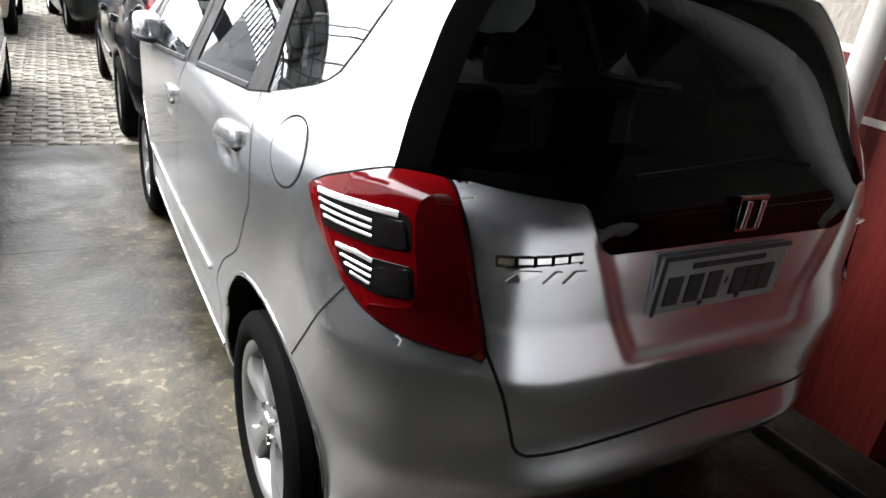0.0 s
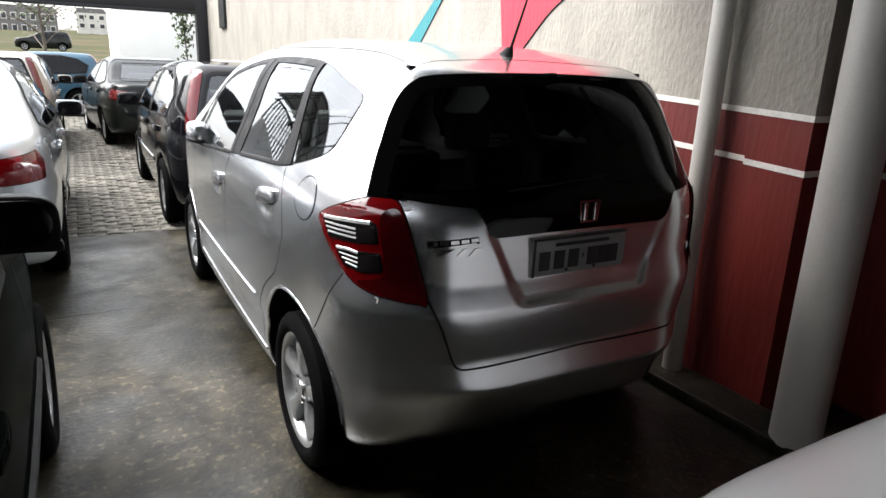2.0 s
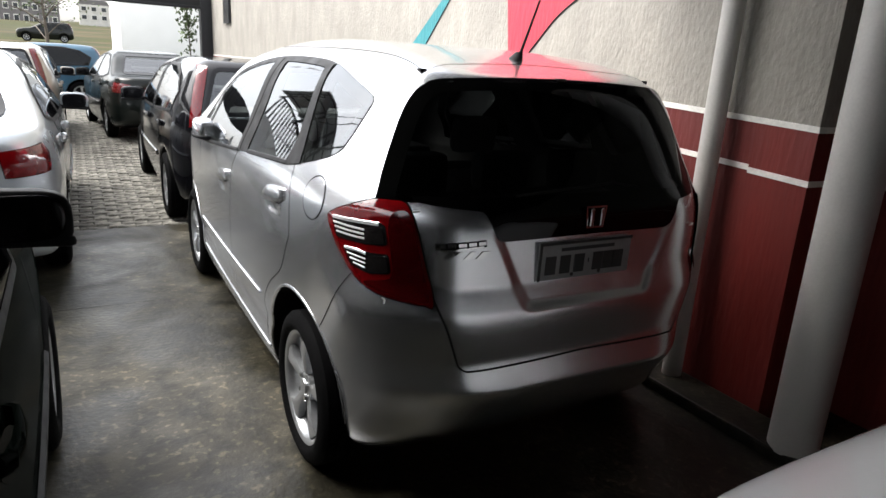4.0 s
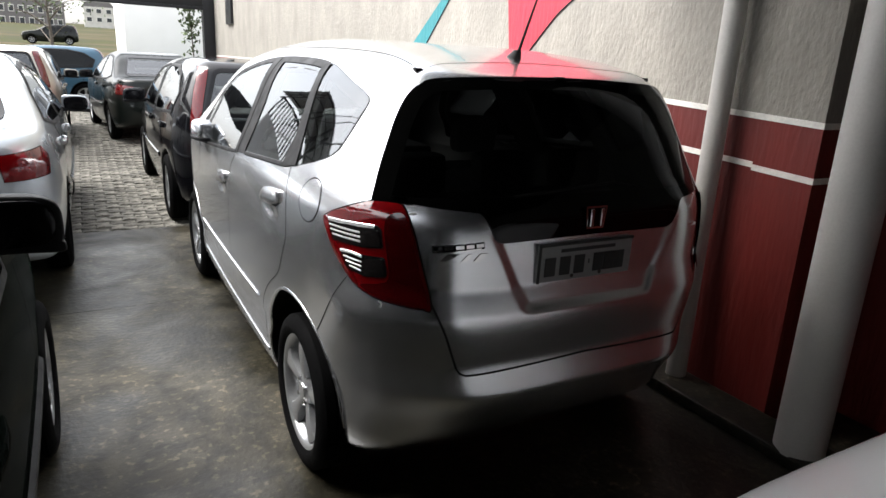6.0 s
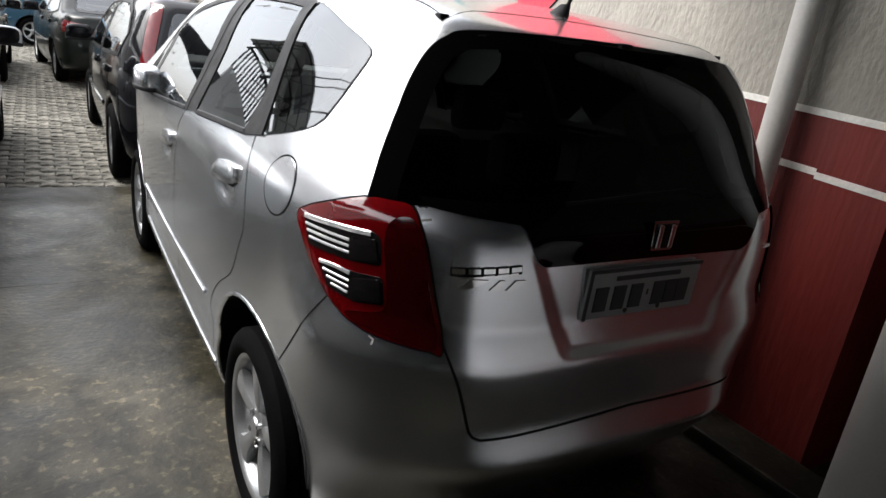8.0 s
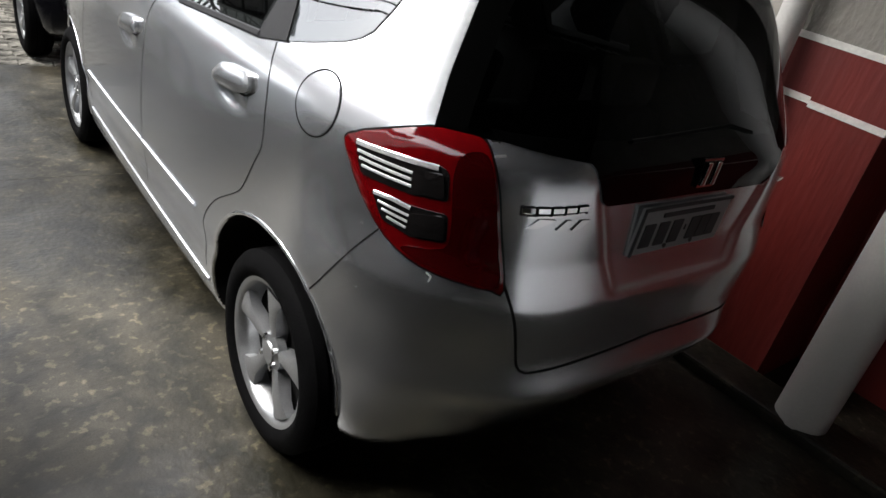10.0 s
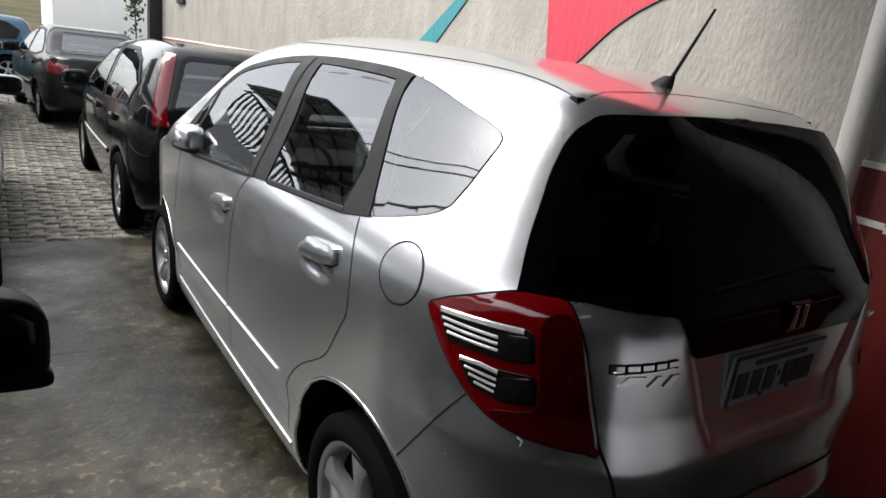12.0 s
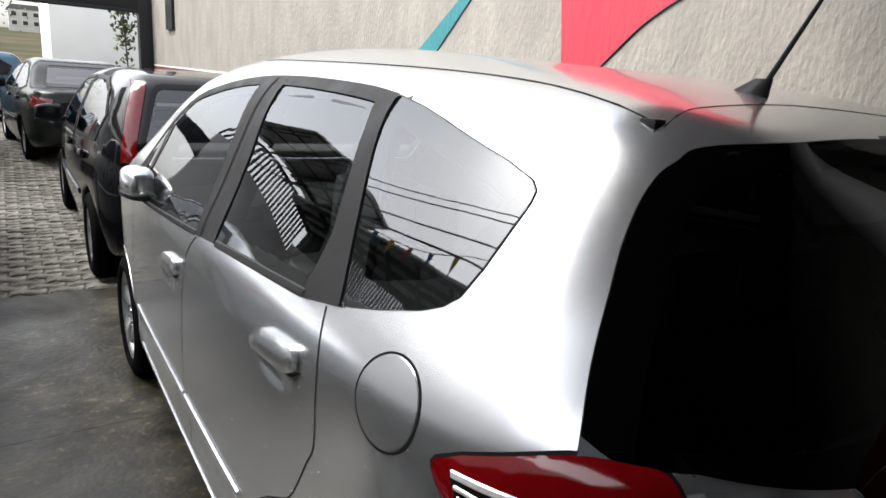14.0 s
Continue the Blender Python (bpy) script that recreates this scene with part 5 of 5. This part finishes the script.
part("shaft", lathe([(0.1, 0.0), (0.1, 2.7)], 48, "z", (1.07, -0.862, 0.05)), PVC, col)


# ---- cables and bunting over the lane ----
def overhead():
    for k, (x, z) in enumerate(((-4.5, 3.3), (-4.6, 3.6), (-4.4, 3.95), (-4.5, 4.25))):
        c = thing("overhead_cable", "thin black cable strung over the yard", "cable", None, "overhead cables")
        part("wire", tube([(x + 0.1 * math.sin(j * 0.4 + k), -0.2 + j * 1.6, z - 0.25 * math.sin(math.pi * j / 9)) for j in range(10)], 0.012, 5), DARK_STEEL, c)
    b = thing("bunting", "string of blue, red and yellow pennants over the yard", "bunting")
    line = [(-4.0 - 1.5 * t, -0.1 + 8 * t, 3.5 - 0.3 * math.sin(math.pi * t)) for t in np.linspace(0, 1, 9)]
    part("string", tube(line, 0.006, 4), DARK_STEEL, b)
    for i, (x, y, z) in enumerate(line[1:-1]):
        bm = bmesh.new()
        vs = [bm.verts.new(p) for p in ((x, y - 0.1, z), (x, y + 0.1, z), (x + 0.03, y, z - 0.26))]
        bm.faces.new(vs)
        part("pennant", bm, PENNANTS[i % 3], b)


overhead()

# ---- cars round the lane ----
other_car(HATCH2, "black_hatchback", "glossy black hatchback parked nose out along the wall", BLACK_PAINT, pose(0.0, 4.25, 0), tint=TINT)
other_car(SEDAN, "dark_sedan", "dark grey sedan with a bright roof parked on the pavers", DARK_PAINT, pose(-0.25, 10.45, 0, 0, 0, 5), tint=TINT)
other_car(SEDAN, "silver_sedan", "pale silver sedan parked across the lane", SILVER_BLUE, pose(-2.43, 3.0, 0))
other_car(HATCH2, "beige_hatchback", "beige hatchback parked beyond the silver sedan", BEIGE_PAINT, pose(-2.5, 9.86, 0), tint=TINT)
other_car(HATCH2, "dark_hatchback", "dark hatchback with a black door mirror beside the lane", DULL_DARK, pose(-2.475, -2.0, 0), trim=PLASTIC, mirror_up=0.07, mirror_in=0.09)
other_car(HATCH2, "blue_hatchback", "blue hatchback parked across the far end of the lane", BLUE_PAINT, pose(-1.43, 17.25, 0, 0, 0, 97))
other_car(HATCH2, "white_hatchback", "white hatchback parked nose to tail behind the silver one", WHITE_PAINT, pose(0.0, -4.69, 0) @ Matrix.Diagonal((1.03, 1, 1.075, 1)))

# ---- beyond the street ----
def far_house(name, label, lo, hi, y, floors, cols, wall, depth=8.0):
    h = thing(name, label, "house")
    (x0, z0), (x1, z1) = lo, hi
    part("wall", box((x0, y, z0 - 3), (x1, y + depth, z1)), wall, h)
    part("roof", slab([(x0 - 0.4, z1), (x1 + 0.4, z1), (x1 - 0.6, z1 + 1.1), (x0 + 0.6, z1 + 1.1)], depth, "y", y), TILE, h)
    for i in range(floors):
        for k in range(cols):
            w, hgt = (x1 - x0) / cols, (z1 - z0) / floors
            cx, cz = x0 + w * (k + 0.5), z0 + hgt * (i + 0.5)
            win = part("window", box((cx - w * 0.3, y - 0.06, cz - hgt * 0.3), (cx + w * 0.3, y - 0.01, cz + hgt * 0.3)), WHITE_LINE, h)
            part("pane", box((cx - w * 0.23, y - 0.1, cz - hgt * 0.23), (cx + w * 0.23, y - 0.05, cz + hgt * 0.23)), PANE, win)
    return h


far_house("pale_house", "pale two-storey house on the hill", (0.9, 6.3), (7.2, 10.1), 180, 2, 3, HOUSE)
far_house("grey_apartments", "long grey block of flats on the hill", (-16.7, 4.8), (-3.2, 10.1), 185, 2, 7, TILE)
wall = thing("white_building", "plain bright white building wall across the street", "building")
part("wall", box((0.67, 34, 0.2), (7.0, 42, 3.99), 0.02), WHITE_WALL, wall)
part("coping", box((0.62, 33.95, 3.99), (7.05, 42.05, 4.09), 0.02), HOUSE, wall)
other_car(HATCH2, "hillside_car", "dark car parked on the dirt verge of the hill", DARK_PAINT, pose(-1.85, 58.5, 1.40, 0, 0, 90), step=0.05)


def leaf_cloud(name, parent, at, spread, count, size, mat):
    verts, faces = [], []
    rng = random.Random(7)
    for _ in range(count):
        c = Vector([at[i] + rng.gauss(0, spread[i]) for i in range(3)])
        a = Vector((rng.uniform(-1, 1), rng.uniform(-1, 1), rng.uniform(-1, 1))).normalized() * size
        b = a.cross(Vector((rng.uniform(-1, 1), rng.uniform(-1, 1), 1))).normalized() * size * 0.5
        n = len(verts)
        verts += [c - a, c + b, c + a, c - b]
        faces.append([n, n + 1, n + 2, n + 3])
    me = bpy.data.meshes.new(name)
    me.from_pydata([tuple(v) for v in verts], [], faces)
    me.materials.append(mat)
    ob = new(name, me)
    ob.parent = parent
    return ob


def tree(name, label, at, height, spread, leaves):
    t = thing(name, label, "tree", pose(*at))
    bm = tube([(0, 0, 0), (0.03, 0, height * 0.4), (-0.02, 0.02, height * 0.75), (0.02, 0, height)], 0.025 * height, 7, taper=0.25)
    rng = random.Random(3)
    for k in range(16):
        a, z0 = rng.uniform(0, 6.3), height * rng.uniform(0.35, 0.9)
        d = spread * rng.uniform(0.5, 1)
        tube([(0, 0, z0), (0.5 * d * math.cos(a), 0.5 * d * math.sin(a), z0 + 0.14 * height), (d * math.cos(a), d * math.sin(a), z0 + 0.2 * height)], 0.008 * height, 5, bm, 0.3)
    part("trunk", bm, BARK, t)
    leaf_cloud("crown", t, (0, 0, height * 0.85), (spread * 0.45, spread * 0.45, height * 0.14), leaves, 0.07, LEAF)


tree("bare_tree", "thin sparse tree on the verge across the street", (-2.3, 29, 0.3), 3.4, 2.2, 350)
bush = thing("gate_creeper", "thin green creeper hanging beside the gate post", "plant")
part("stem", tube([(0.77, 13.45, 0.0), (0.81, 13.45, 1.4), (0.75, 13.45, 2.8)], 0.015, 5), BARK, bush)
leaf_cloud("leaves", bush, (0.79, 13.45, 2.15), (0.1, 0.1, 0.42), 260, 0.06, LEAF)

# ---- pavers, last ----
def paver_mesh(short):
    """One interlocking paver: two zigzag sides and chamfered, worn edges."""
    w, h, top, low, c = 0.1085 - short, 0.05, 0.0, -0.05, 0.008
    wave = [(-w, 0.0), (-w / 2, 0.036), (0.0, 0.0), (w / 2, -0.036), (w, 0.0)]
    bm = bmesh.new()
    outline = [(x, y - h, 1) for x, y in wave] + [(x, y + h, -1) for x, y in reversed(wave)]
    a = [bm.verts.new((x, y, low)) for x, y, s in outline]
    b = [bm.verts.new((x, y, top - c)) for x, y, s in outline]
    d = [bm.verts.new((x * (1 - c / w), y + s * c, top)) for x, y, s in outline]
    n = len(outline)
    for p, q in ((a, b), (b, d)):
        for k in range(n):
            bm.faces.new((p[k], p[(k + 1) % n], q[(k + 1) % n], q[k]))
    for k in range(4):
        bm.faces.new((d[k], d[k + 1], d[n - 2 - k], d[n - 1 - k]))
    bmesh.ops.recalc_face_normals(bm, faces=bm.faces)
    me = bpy.data.meshes.new("paver")
    bm.to_mesh(me)
    bm.free()
    me.materials.append(PAVER)
    return me


paving = tagged(new("pavement"), "grey interlocking concrete pavers with sandy joints", kind="structure")
kinds = [paver_mesh(0.0), paver_mesh(0.002)]
rest_v, rest_f = [], []
rng = random.Random(5)
count = 0
for k in range(0, 108):
    for j in range(-9, 16):
        x, y = -1.0 + 0.22 * (j - 4) + (0.11 if k % 2 else 0.0), EDGE_Y + 0.09 + 0.113 * k
        if x > 0.95 or y > 16 or x < -2.2:
            continue
        dz = rng.uniform(-0.009, 0.003)
        if -1.85 < x < -0.75 and count < 300:
            ob = new("paver", kinds[(j + k) % 2])
            ob.parent = paving
            ob.matrix_local = pose(x, y, dz, rng.uniform(-3, 3), rng.uniform(-2, 2), rng.uniform(-4, 4))
            count += 1
        else:
            n = len(rest_v)
            me = kinds[(j + k) % 2]
            rest_v += [(v.co.x + x, v.co.y + y, v.co.z + dz) for v in me.vertices]
            rest_f += [[i + n for i in p.vertices] for p in me.polygons]
me = bpy.data.meshes.new("far_pavers")
me.from_pydata(rest_v, [], rest_f)
me.materials.append(PAVER)
ob = tagged(new("far_pavers", me), kind="stuff")
ob.parent = paving
